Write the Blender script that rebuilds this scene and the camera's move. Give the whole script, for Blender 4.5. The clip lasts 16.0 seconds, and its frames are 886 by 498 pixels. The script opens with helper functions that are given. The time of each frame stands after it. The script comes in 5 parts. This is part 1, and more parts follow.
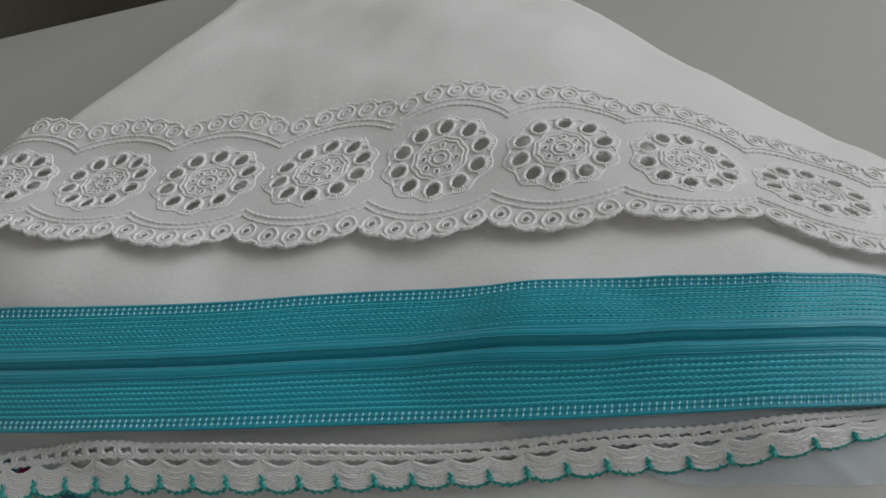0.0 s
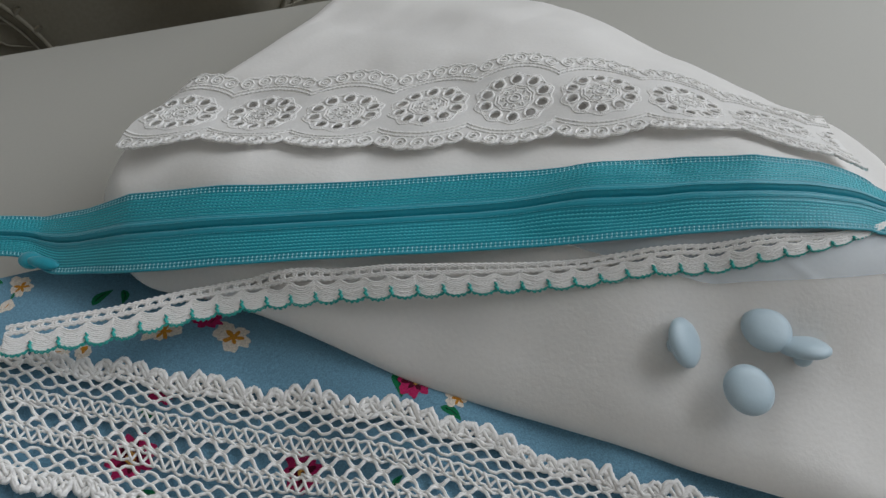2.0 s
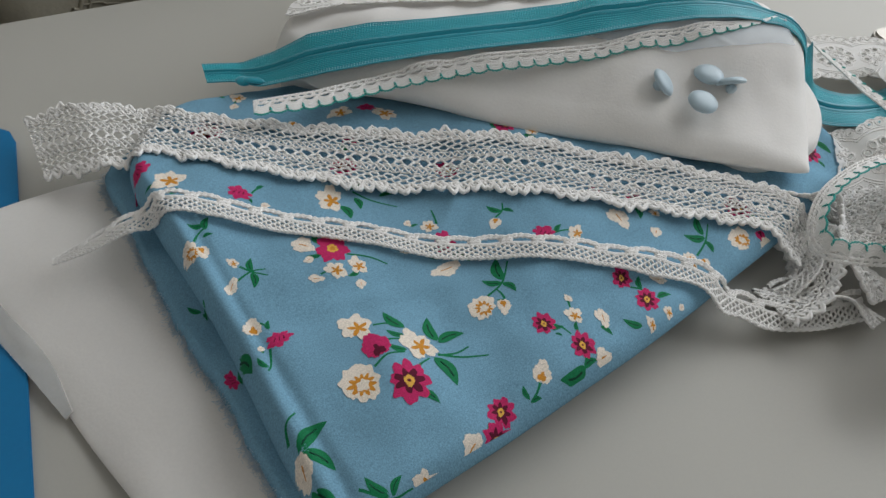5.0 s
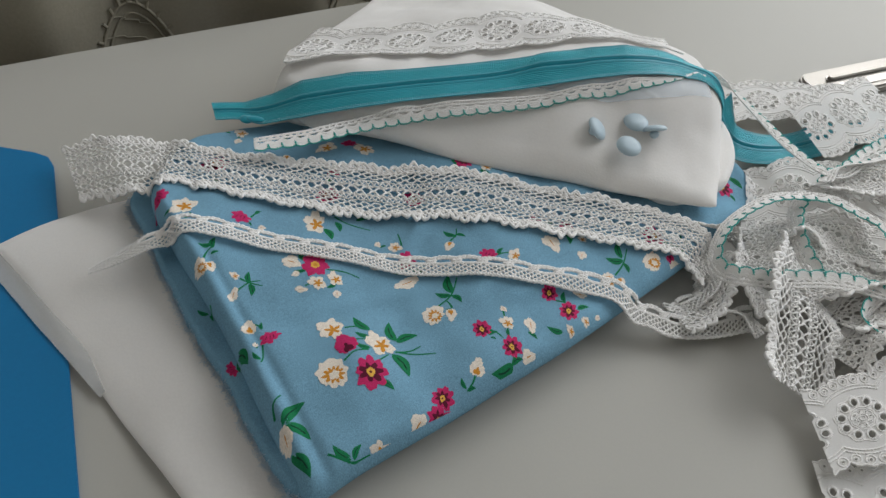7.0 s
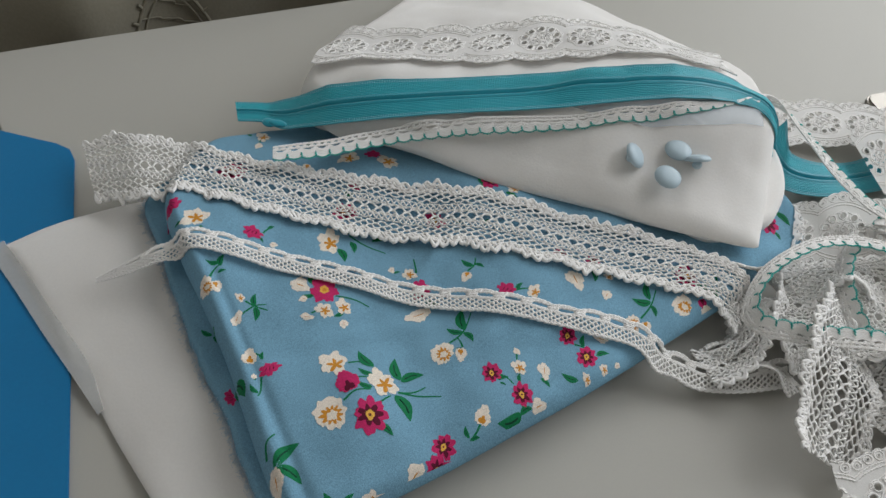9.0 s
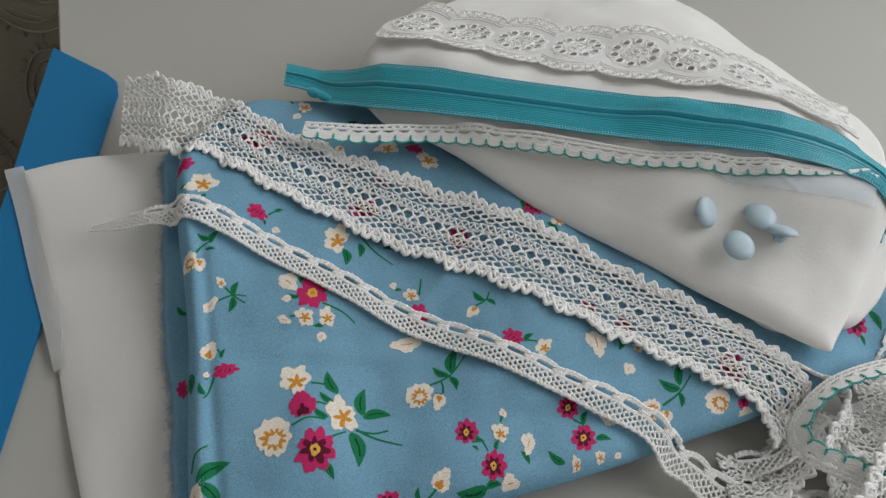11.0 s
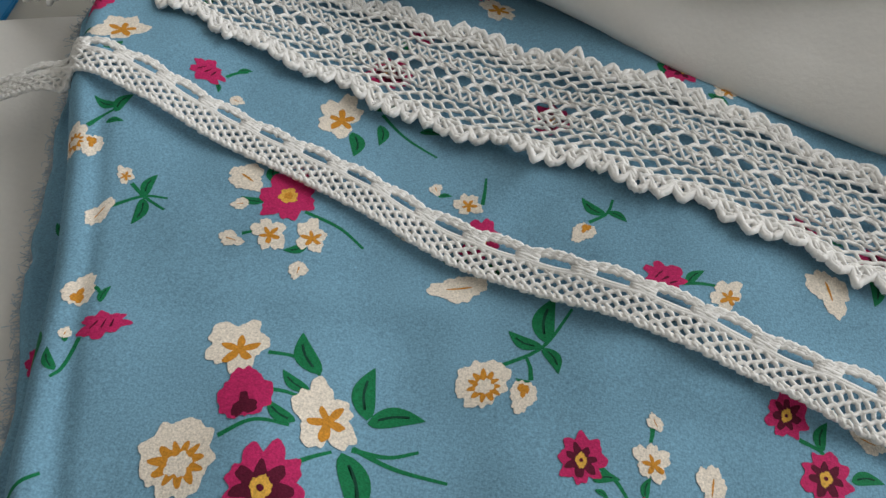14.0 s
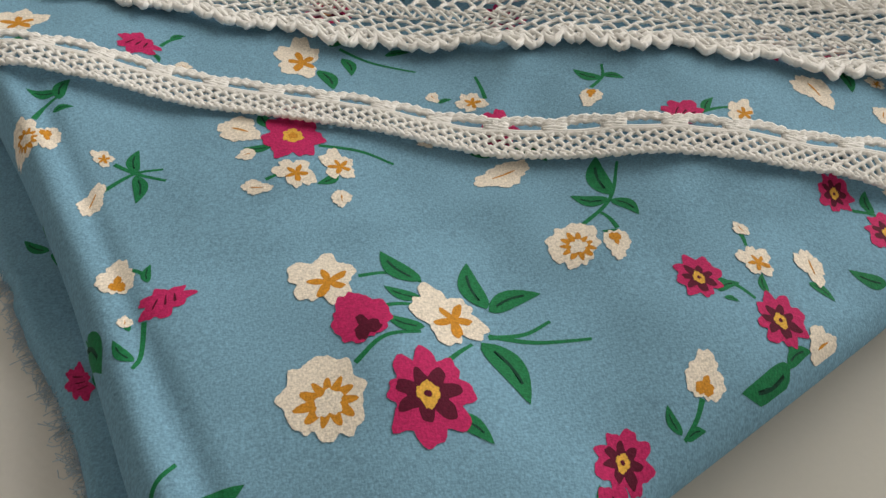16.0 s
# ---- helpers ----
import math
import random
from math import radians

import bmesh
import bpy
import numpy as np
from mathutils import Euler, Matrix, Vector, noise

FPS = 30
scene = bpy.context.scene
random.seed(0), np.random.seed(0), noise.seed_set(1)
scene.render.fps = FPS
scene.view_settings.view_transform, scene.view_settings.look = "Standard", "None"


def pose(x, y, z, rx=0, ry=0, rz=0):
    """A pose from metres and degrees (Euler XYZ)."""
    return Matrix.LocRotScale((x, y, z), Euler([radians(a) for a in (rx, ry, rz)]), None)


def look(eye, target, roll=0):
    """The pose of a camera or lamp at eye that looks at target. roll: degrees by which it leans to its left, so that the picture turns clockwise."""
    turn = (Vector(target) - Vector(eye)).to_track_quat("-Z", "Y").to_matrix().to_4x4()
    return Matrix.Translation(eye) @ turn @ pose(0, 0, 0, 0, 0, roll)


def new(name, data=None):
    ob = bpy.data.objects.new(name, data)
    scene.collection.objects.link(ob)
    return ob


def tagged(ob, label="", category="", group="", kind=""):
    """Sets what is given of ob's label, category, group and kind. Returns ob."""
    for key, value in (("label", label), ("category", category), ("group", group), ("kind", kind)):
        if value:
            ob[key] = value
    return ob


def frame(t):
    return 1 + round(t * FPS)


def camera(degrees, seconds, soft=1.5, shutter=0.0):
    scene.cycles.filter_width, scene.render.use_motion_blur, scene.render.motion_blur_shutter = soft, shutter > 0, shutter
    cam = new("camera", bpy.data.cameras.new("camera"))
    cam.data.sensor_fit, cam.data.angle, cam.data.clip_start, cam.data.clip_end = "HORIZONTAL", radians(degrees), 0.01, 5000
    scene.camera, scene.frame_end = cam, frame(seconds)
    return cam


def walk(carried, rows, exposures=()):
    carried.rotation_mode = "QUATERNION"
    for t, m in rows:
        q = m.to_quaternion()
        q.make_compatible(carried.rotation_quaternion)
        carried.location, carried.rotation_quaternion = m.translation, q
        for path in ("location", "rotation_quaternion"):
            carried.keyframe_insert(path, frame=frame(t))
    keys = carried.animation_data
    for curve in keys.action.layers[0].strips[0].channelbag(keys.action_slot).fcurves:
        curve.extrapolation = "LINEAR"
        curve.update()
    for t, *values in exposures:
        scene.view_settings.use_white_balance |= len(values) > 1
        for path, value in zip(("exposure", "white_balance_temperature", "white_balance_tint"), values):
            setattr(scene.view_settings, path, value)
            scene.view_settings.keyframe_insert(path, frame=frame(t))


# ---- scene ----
cam = camera(61.0, 16.0)
PATH = [
    (0, (0.0068, 0.0072, 0.1706), (-0.0017, 0.1148, 0.0022), -3.26),
    (0.5, (0.0100, 0.0174, 0.1719), (0.0014, 0.1235, 0.0026), -3.75),
    (1, (0.0031, 0.0031, 0.1789), (-0.0031, 0.1153, 0.0134), -1.29),
    (1.5, (-0.0092, -0.0307, 0.1847), (-0.0110, 0.0892, 0.0246), 1.37),
    (2, (-0.0297, -0.0647, 0.1925), (-0.0214, 0.0604, 0.0367), 4.05),
    (2.5, (-0.0456, -0.0984, 0.1959), (-0.0325, 0.0293, 0.0426), 3.65),
    (3, (-0.0585, -0.1256, 0.1991), (-0.0413, 0.0061, 0.0496), 3.08),
    (3.5, (-0.0783, -0.1490, 0.1998), (-0.0572, -0.0161, 0.0518), 3.66),
    (4, (-0.0904, -0.1695, 0.2010), (-0.0664, -0.0360, 0.0540), 4.03),
    (4.5, (-0.0932, -0.1863, 0.2022), (-0.0677, -0.0527, 0.0556), 4.22),
    (4.7, (-0.0944, -0.1989, 0.2042), (-0.0682, -0.0618, 0.0609), 4.45),
    (6.8, (-0.0879, -0.2470, 0.2487), (-0.0634, -0.1102, 0.1049), 5.46),
    (7, (-0.0853, -0.2511, 0.2566), (-0.0601, -0.1141, 0.1131), 5.71),
    (7.5, (-0.0835, -0.2492, 0.2684), (-0.0536, -0.1164, 0.1219), 8.77),
    (8, (-0.0833, -0.2453, 0.2736), (-0.0597, -0.1117, 0.1266), 7.54),
    (8.5, (-0.0797, -0.2370, 0.2704), (-0.0600, -0.1057, 0.1209), 7.34),
    (9, (-0.0713, -0.2208, 0.2645), (-0.0585, -0.0903, 0.1135), 5.78),
    (9.2, (-0.0687, -0.2148, 0.2600), (-0.0582, -0.0855, 0.1079), 5.42),
    (11.3, (-0.0314, -0.1706, 0.2489), (-0.0516, -0.0515, 0.0895), 8.15),
    (11.5, (-0.0280, -0.1657, 0.2453), (-0.0516, -0.0478, 0.0856), 8.09),
    (12, (-0.0251, -0.1529, 0.2371), (-0.0548, -0.0390, 0.0754), 7.61),
    (12.5, (-0.0276, -0.1442, 0.2323), (-0.0640, -0.0338, 0.0695), 7.13),
    (13, (-0.0246, -0.1341, 0.2073), (-0.0645, -0.0222, 0.0463), 6.10),
    (13.5, (-0.0285, -0.1264, 0.1664), (-0.0663, -0.0083, 0.0094), 3.97),
    (14, (-0.0440, -0.1265, 0.1350), (-0.0757, -0.0048, -0.0205), 2.50),
    (14.5, (-0.0533, -0.1244, 0.1187), (-0.0711, -0.0019, -0.0384), 4.47),
    (15, (-0.0680, -0.1307, 0.1114), (-0.0725, -0.0065, -0.0453), 4.67),
    (15.5, (-0.0795, -0.1349, 0.1117), (-0.0735, -0.0081, -0.0428), 3.60),
    (16, (-0.0828, -0.1442, 0.1161), (-0.0679, -0.0138, -0.0348), 2.11),
]
walk(cam, [(t, look(eye, target, roll)) for t, eye, target, roll in PATH], [(0.0, -0.72, 6350, 10), (2.0, -0.42, 6300, 10), (3.2, -0.18, 6400, 10), (8.0, -0.10, 6450, 10), (13.0, -0.15, 6500, 10), (14.5, -0.04, 6850, 9), (16.0, 0.08, 7350, 11)])

# ---- light ----
world = bpy.data.worlds.new("world")
scene.world = world
world.use_nodes = True
wn = world.node_tree.nodes
sky = wn.new("ShaderNodeTexSky")
sky.sky_type, sky.sun_disc, sky.sun_elevation, sky.sun_rotation = "NISHITA", False, radians(35), radians(40)
world.node_tree.links.new(sky.outputs[0], wn["Background"].inputs[0])
wn["Background"].inputs[1].default_value = 0.1


def window_light(name, eye, target, w, h, power, colour):
    lamp = bpy.data.lights.new(name, "AREA")
    lamp.shape, lamp.size, lamp.size_y, lamp.energy, lamp.color = "RECTANGLE", w, h, power, colour
    ob = new(name, lamp)
    ob.matrix_world = look(eye, target)
    return ob


window_light("window_light", (1.17, 0.72, 0.97), (0.0, 0.03, 0.05), 1.9, 1.25, 30.0, (0.93, 0.95, 0.955))


# ---- materials ----
def mat(name, colour, rough=0.8, scale=400.0, vary=0.12, bump=0.3, second=25.0, metallic=0.0, trans=0.0, sheen=0.0, weave=0.0, alpha=1.0, dist=0.0003, spec=0.2):
    m = bpy.data.materials.new(name)
    m.use_nodes = True
    nt = m.node_tree
    n, l = nt.nodes, nt.links
    b = n["Principled BSDF"]
    co = n.new("ShaderNodeTexCoord")
    fine, broad = n.new("ShaderNodeTexNoise"), n.new("ShaderNodeTexNoise")
    fine.inputs["Scale"].default_value, broad.inputs["Scale"].default_value = scale, second
    fine.inputs["Detail"].default_value, broad.inputs["Detail"].default_value = 3, 4
    for x in (fine, broad):
        l.new(co.outputs["Object"], x.inputs["Vector"])
    add = n.new("ShaderNodeMath")
    add.operation = "ADD"
    l.new(fine.outputs["Fac"], add.inputs[0])
    l.new(broad.outputs["Fac"], add.inputs[1])
    ramp = n.new("ShaderNodeMapRange")
    ramp.inputs["From Min"].default_value, ramp.inputs["From Max"].default_value = 0.6, 1.4
    ramp.inputs["To Min"].default_value, ramp.inputs["To Max"].default_value = 1 - vary, 1 + vary
    l.new(add.outputs[0], ramp.inputs["Value"])
    mul = n.new("ShaderNodeVectorMath")
    mul.operation = "SCALE"
    mul.inputs[0].default_value = colour
    l.new(ramp.outputs["Result"], mul.inputs["Scale"])
    l.new(mul.outputs[0], b.inputs["Base Color"])
    b.inputs["Roughness"].default_value = rough
    b.inputs["Metallic"].default_value = metallic
    b.inputs["Specular IOR Level"].default_value = spec
    b.inputs["Alpha"].default_value = alpha
    if sheen:
        b.inputs["Sheen Weight"].default_value = sheen
    height = fine.outputs["Fac"]
    if weave:
        threads = []
        for stretch in ((weave * 5.0, weave * 2.6, weave), (weave * 2.6, weave * 5.0, weave)):
            mp = n.new("ShaderNodeMapping")
            mp.inputs["Scale"].default_value = stretch
            mp.inputs["Rotation"].default_value = (0.0, 0.0, radians(-27))
            l.new(co.outputs["Object"], mp.inputs["Vector"])
            nz = n.new("ShaderNodeTexNoise")
            nz.inputs["Scale"].default_value, nz.inputs["Detail"].default_value = 1.0, 1
            l.new(mp.outputs[0], nz.inputs["Vector"])
            threads.append(nz)
        mx = n.new("ShaderNodeMath")
        mx.operation = "ADD"
        l.new(threads[0].outputs["Fac"], mx.inputs[0])
        l.new(threads[1].outputs["Fac"], mx.inputs[1])
        tint = n.new("ShaderNodeMath")
        tint.operation = "MULTIPLY_ADD"
        tint.inputs[1].default_value, tint.inputs[2].default_value = 0.65, 0.35
        l.new(mx.outputs[0], tint.inputs[0])
        both = n.new("ShaderNodeMath")
        both.operation = "MULTIPLY"
        l.new(ramp.outputs["Result"], both.inputs[0])
        l.new(tint.outputs[0], both.inputs[1])
        l.new(both.outputs[0], mul.inputs["Scale"])
        height = mx.outputs[0]
    if bump:
        bp = n.new("ShaderNodeBump")
        bp.inputs["Strength"].default_value, bp.inputs["Distance"].default_value = bump, dist
        l.new(height, bp.inputs["Height"])
        l.new(bp.outputs[0], b.inputs["Normal"])
    if trans:
        tr = n.new("ShaderNodeBsdfTranslucent")
        l.new(mul.outputs[0], tr.inputs["Color"])
        mix = n.new("ShaderNodeMixShader")
        mix.inputs[0].default_value = trans
        l.new(b.outputs[0], mix.inputs[1])
        l.new(tr.outputs[0], mix.inputs[2])
        l.new(mix.outputs[0], n["Material Output"].inputs["Surface"])
    return m


TABLE = mat("table_laminate", (0.44, 0.428, 0.388), 0.5, 900, 0.02, 0.05, 6, spec=0.3)
FOLDER = mat("blue_card", (0.005, 0.165, 0.37), 0.45, 700, 0.05, 0.08, 12, spec=0.4)
COTTON = mat("white_batiste", (0.90, 0.875, 0.84), 0.85, 900, 0.03, 0.25, 20, trans=0.15, sheen=0.2)
BLUE = mat("blue_cotton", (0.180, 0.352, 0.475), 0.9, 1500, 0.04, 0.2, 18, weave=720, spec=0.1)
LACE = mat("lace_cotton", (0.965, 0.945, 0.915), 0.9, 1600, 0.04, 0.6, 60, trans=0.08, sheen=0.4)
CREAM = mat("cream_print", (0.78, 0.70, 0.60), 0.8, 900, 0.04, 0.2, 40, weave=720)
ORANGE = mat("orange_print", (0.58, 0.25, 0.03), 0.8, 900, 0.1, 0.2, 40, weave=720)
PINK = mat("magenta_print", (0.50, 0.022, 0.12), 0.8, 900, 0.08, 0.2, 40, weave=720)
MAROON = mat("maroon_print", (0.10, 0.006, 0.025), 0.8, 900, 0.1, 0.2, 40, weave=720)
YELLOW = mat("yellow_print", (0.72, 0.40, 0.07), 0.8, 900, 0.08, 0.2, 40, weave=720)
GREEN = mat("green_print", (0.007, 0.17, 0.065), 0.8, 900, 0.1, 0.2, 40, weave=720)
DARK = mat("dark_green_print", (0.004, 0.05, 0.03), 0.8, 900, 0.1, 0.2, 40, weave=720)
MINT = mat("teal_thread", (0.06, 0.42, 0.38), 0.85, 1600, 0.12, 0.5, 90)
PALE = mat("pale_teal_stitch", (0.36, 0.68, 0.74), 0.6, 1600, 0.1, 0.3, 60)
FRAY = mat("frayed_blue_thread", (0.60, 0.70, 0.78), 0.9, 1600, 0.15, 0.3, 90, trans=0.2)
SATIN = mat("pale_blue_satin", (0.42, 0.53, 0.59), 0.42, 900, 0.03, 0.1, 60, sheen=0.2, spec=0.5)
HEM = mat("sheer_hem", (0.78, 0.82, 0.84), 0.8, 900, 0.05, 0.3, 40, alpha=0.3)
LINING = mat("pale_blue_lining", (0.74, 0.83, 0.91), 0.6, 900, 0.03, 0.2, 30, alpha=0.38, sheen=0.2, spec=0.3)
STEEL = mat("brushed_steel", (0.40, 0.38, 0.35), 0.38, 500, 0.06, 0.1, 20, metallic=1.0)
DULL = mat("grey_metal", (0.33, 0.31, 0.28), 0.4, 500, 0.06, 0.1, 20, metallic=0.7)
FLOOR = mat("brown_carpet", (0.10, 0.075, 0.055), 0.95, 120, 0.25, 0.8, 9, dist=0.003)
CURTAIN = mat("olive_curtain", (0.29, 0.265, 0.205), 0.9, 500, 0.1, 0.5, 12)
PLASTER = mat("plaster", (0.80, 0.79, 0.77), 0.9, 60, 0.04, 0.3, 2, dist=0.002)
BEIGE = mat("beige_upholstery", (0.34, 0.27, 0.18), 0.85, 300, 0.08, 0.5, 20)
TEAL = mat("teal_tape", (0.010, 0.32, 0.41), 0.42, 1200, 0.10, 0.3, 30, sheen=0.3, spec=0.45)
TEAL_LIGHT = mat("teal_thread_light", (0.07, 0.56, 0.63), 0.5, 1600, 0.15, 0.3, 60, spec=0.4)


# ---- shaping ----
def tps(points):
    """A smooth height through points (x, y, z)."""
    p = np.array(points, float)
    n = len(p)

    def basis(d2):
        return 0.5 * d2 * np.log(d2 + 1e-12)

    d2 = ((p[:, None, :2] - p[None, :, :2]) ** 2).sum(-1)
    a = np.zeros((n + 3, n + 3))
    a[:n, :n] = basis(d2) + np.eye(n) * 2e-5
    a[:n, n], a[:n, n + 1 :] = 1, p[:, :2]
    a[n, :n], a[n + 1 :, :n] = 1, p[:, :2].T
    w = np.linalg.solve(a, np.r_[p[:, 2], 0, 0, 0])

    def f(x, y):
        x, y = np.asarray(x, float), np.asarray(y, float)
        r2 = (x[..., None] - p[:, 0]) ** 2 + (y[..., None] - p[:, 1]) ** 2
        return basis(r2) @ w[:n] + w[n] + w[n + 1] * x + w[n + 2] * y

    return f


def spline(points, count, closed=False):
    """Catmull-Rom through points, resampled to even steps."""
    p = np.array(points, float)
    q = np.vstack([p[-1], p, p[0], p[1]]) if closed else np.vstack([2 * p[0] - p[1], p, 2 * p[-1] - p[-2]])
    u = np.linspace(0, 1, 14, endpoint=False)[:, None]
    out = []
    for k in range(len(q) - 3):
        a, b, c, d = q[k : k + 4]
        out.append(0.5 * (2 * b + (c - a) * u + (2 * a - 5 * b + 4 * c - d) * u**2 + (3 * b - 3 * c + d - a) * u**3))
    fine = np.vstack(out + [p[:1] if closed else p[-1:]])
    s = np.r_[0, np.cumsum(np.linalg.norm(np.diff(fine, axis=0), axis=1))]
    t = np.linspace(0, s[-1], count + 1 if closed else count)
    r = np.stack([np.interp(t, s, fine[:, k]) for k in range(p.shape[1])], 1)
    return r[:-1] if closed else r


def mesh(name, verts, faces, material, smooth=True, uv=None):
    me = bpy.data.meshes.new(name)
    me.from_pydata([tuple(map(float, v)) for v in verts], [], faces)
    if smooth:
        me.polygons.foreach_set("use_smooth", [True] * len(me.polygons))
    for m in material if isinstance(material, (list, tuple)) else [material]:
        me.materials.append(m)
    me.update()
    return me


def thing(name, label, category, group="", kind=""):
    return tagged(new(name), label, category, group, kind)


def part(name, me, parent, label=""):
    ob = new(name, me)
    ob.parent = parent
    return tagged(ob, label)


class Slab:
    """A folded cloth: a star-shaped outline with a smooth top and rounded fold edges."""

    def __init__(self, outline, top, base, radius, around=320, rough_edge=0.0, seed=0):
        self.top, self.base, self.radius = top, base, radius
        self.ring = spline(outline, around, True)
        self.c = self.ring.mean(0)
        if rough_edge:
            rng = np.random.default_rng(seed)
            k = np.convolve(rng.normal(size=around), np.ones(3) / 3, "same")
            d = self.ring - self.c
            self.ring = self.c + d * (1 + rough_edge * k / np.linalg.norm(d, axis=1))[:, None]
        d = self.ring - self.c
        a = np.arctan2(d[:, 1], d[:, 0])
        o = np.argsort(a)
        self.a, self.r = a[o], np.linalg.norm(d, axis=1)[o]

    def edge(self, x, y):
        dx, dy = np.asarray(x, float) - self.c[0], np.asarray(y, float) - self.c[1]
        return np.hypot(dx, dy), np.interp(np.arctan2(dy, dx), self.a, self.r, period=2 * np.pi)

    def z(self, x, y):
        d, r = self.edge(x, y)
        t, b = self.top(x, y), self.base(x, y)
        e = np.clip((r - d) / self.radius, 0, 1)
        return np.where(d <= r, b + (t - b) * (0.5 + 0.5 * np.sqrt(1 - (1 - e) ** 2)), -1.0)

    def build(self, name, material, rings=90):
        d = self.ring - self.c
        length = np.linalg.norm(d, axis=1).mean()
        cut = 1 - self.radius / length
        rho = np.r_[np.linspace(0.02, cut, rings), 1 - self.radius / length * (1 - np.sin(np.linspace(0.05, 0.5, 10) * np.pi))]
        verts, n = [], len(self.ring)
        for q in rho:
            p = self.c + d * q
            t, b = self.top(p[:, 0], p[:, 1]), self.base(p[:, 0], p[:, 1])
            e = np.clip((1 - q) * np.linalg.norm(d, axis=1) / self.radius, 0, 1)
            verts += list(np.c_[p, b + (t - b) * (0.5 + 0.5 * np.sqrt(1 - (1 - e) ** 2))])
        for q in (1 - 0.15 * self.radius / length, 1 - 0.5 * self.radius / length, cut, cut * 0.5):
            p = self.c + d * q
            t, b = self.top(p[:, 0], p[:, 1]), self.base(p[:, 0], p[:, 1])
            e = np.clip((1 - q) * np.linalg.norm(d, axis=1) / self.radius, 0, 1)
            verts += list(np.c_[p, b + (t - b) * (0.5 - 0.5 * np.sqrt(1 - (1 - e) ** 2)) + 0.0004])
        m = len(rho) + 4
        faces = [(k * n + i, k * n + (i + 1) % n, (k + 1) * n + (i + 1) % n, (k + 1) * n + i) for k in range(m - 1) for i in range(n)]
        mid = np.array(verts[:n]).mean(0)
        verts.append(mid)
        faces += [((i + 1) % n, i, m * n) for i in range(n)]
        faces = [f[::-1] for f in faces] if self.turns() < 0 else faces
        return mesh(name, verts, [f[::-1] for f in faces], material)

    def turns(self):
        x, y = self.ring.T
        return float((x * np.roll(y, -1) - y * np.roll(x, -1)).sum())


SURFACES = []


def top_z(x, y):
    z = np.zeros(np.shape(x))
    for f in SURFACES:
        z = np.maximum(z, f(x, y))
    return z


def waves(x, y, size, amount, seed=0):
    rng = np.random.default_rng(seed)
    out = np.zeros(np.shape(x))
    for k in range(7):
        a, f, p = rng.uniform(0, np.pi), rng.uniform(0.6, 1.7) * 2 * np.pi / size, rng.uniform(0, 6.28)
        out = out + np.sin(f * (np.cos(a) * x + np.sin(a) * y) + p + 0.8 * np.sin(f * 0.6 * (x - y)))
    return out * amount / 3


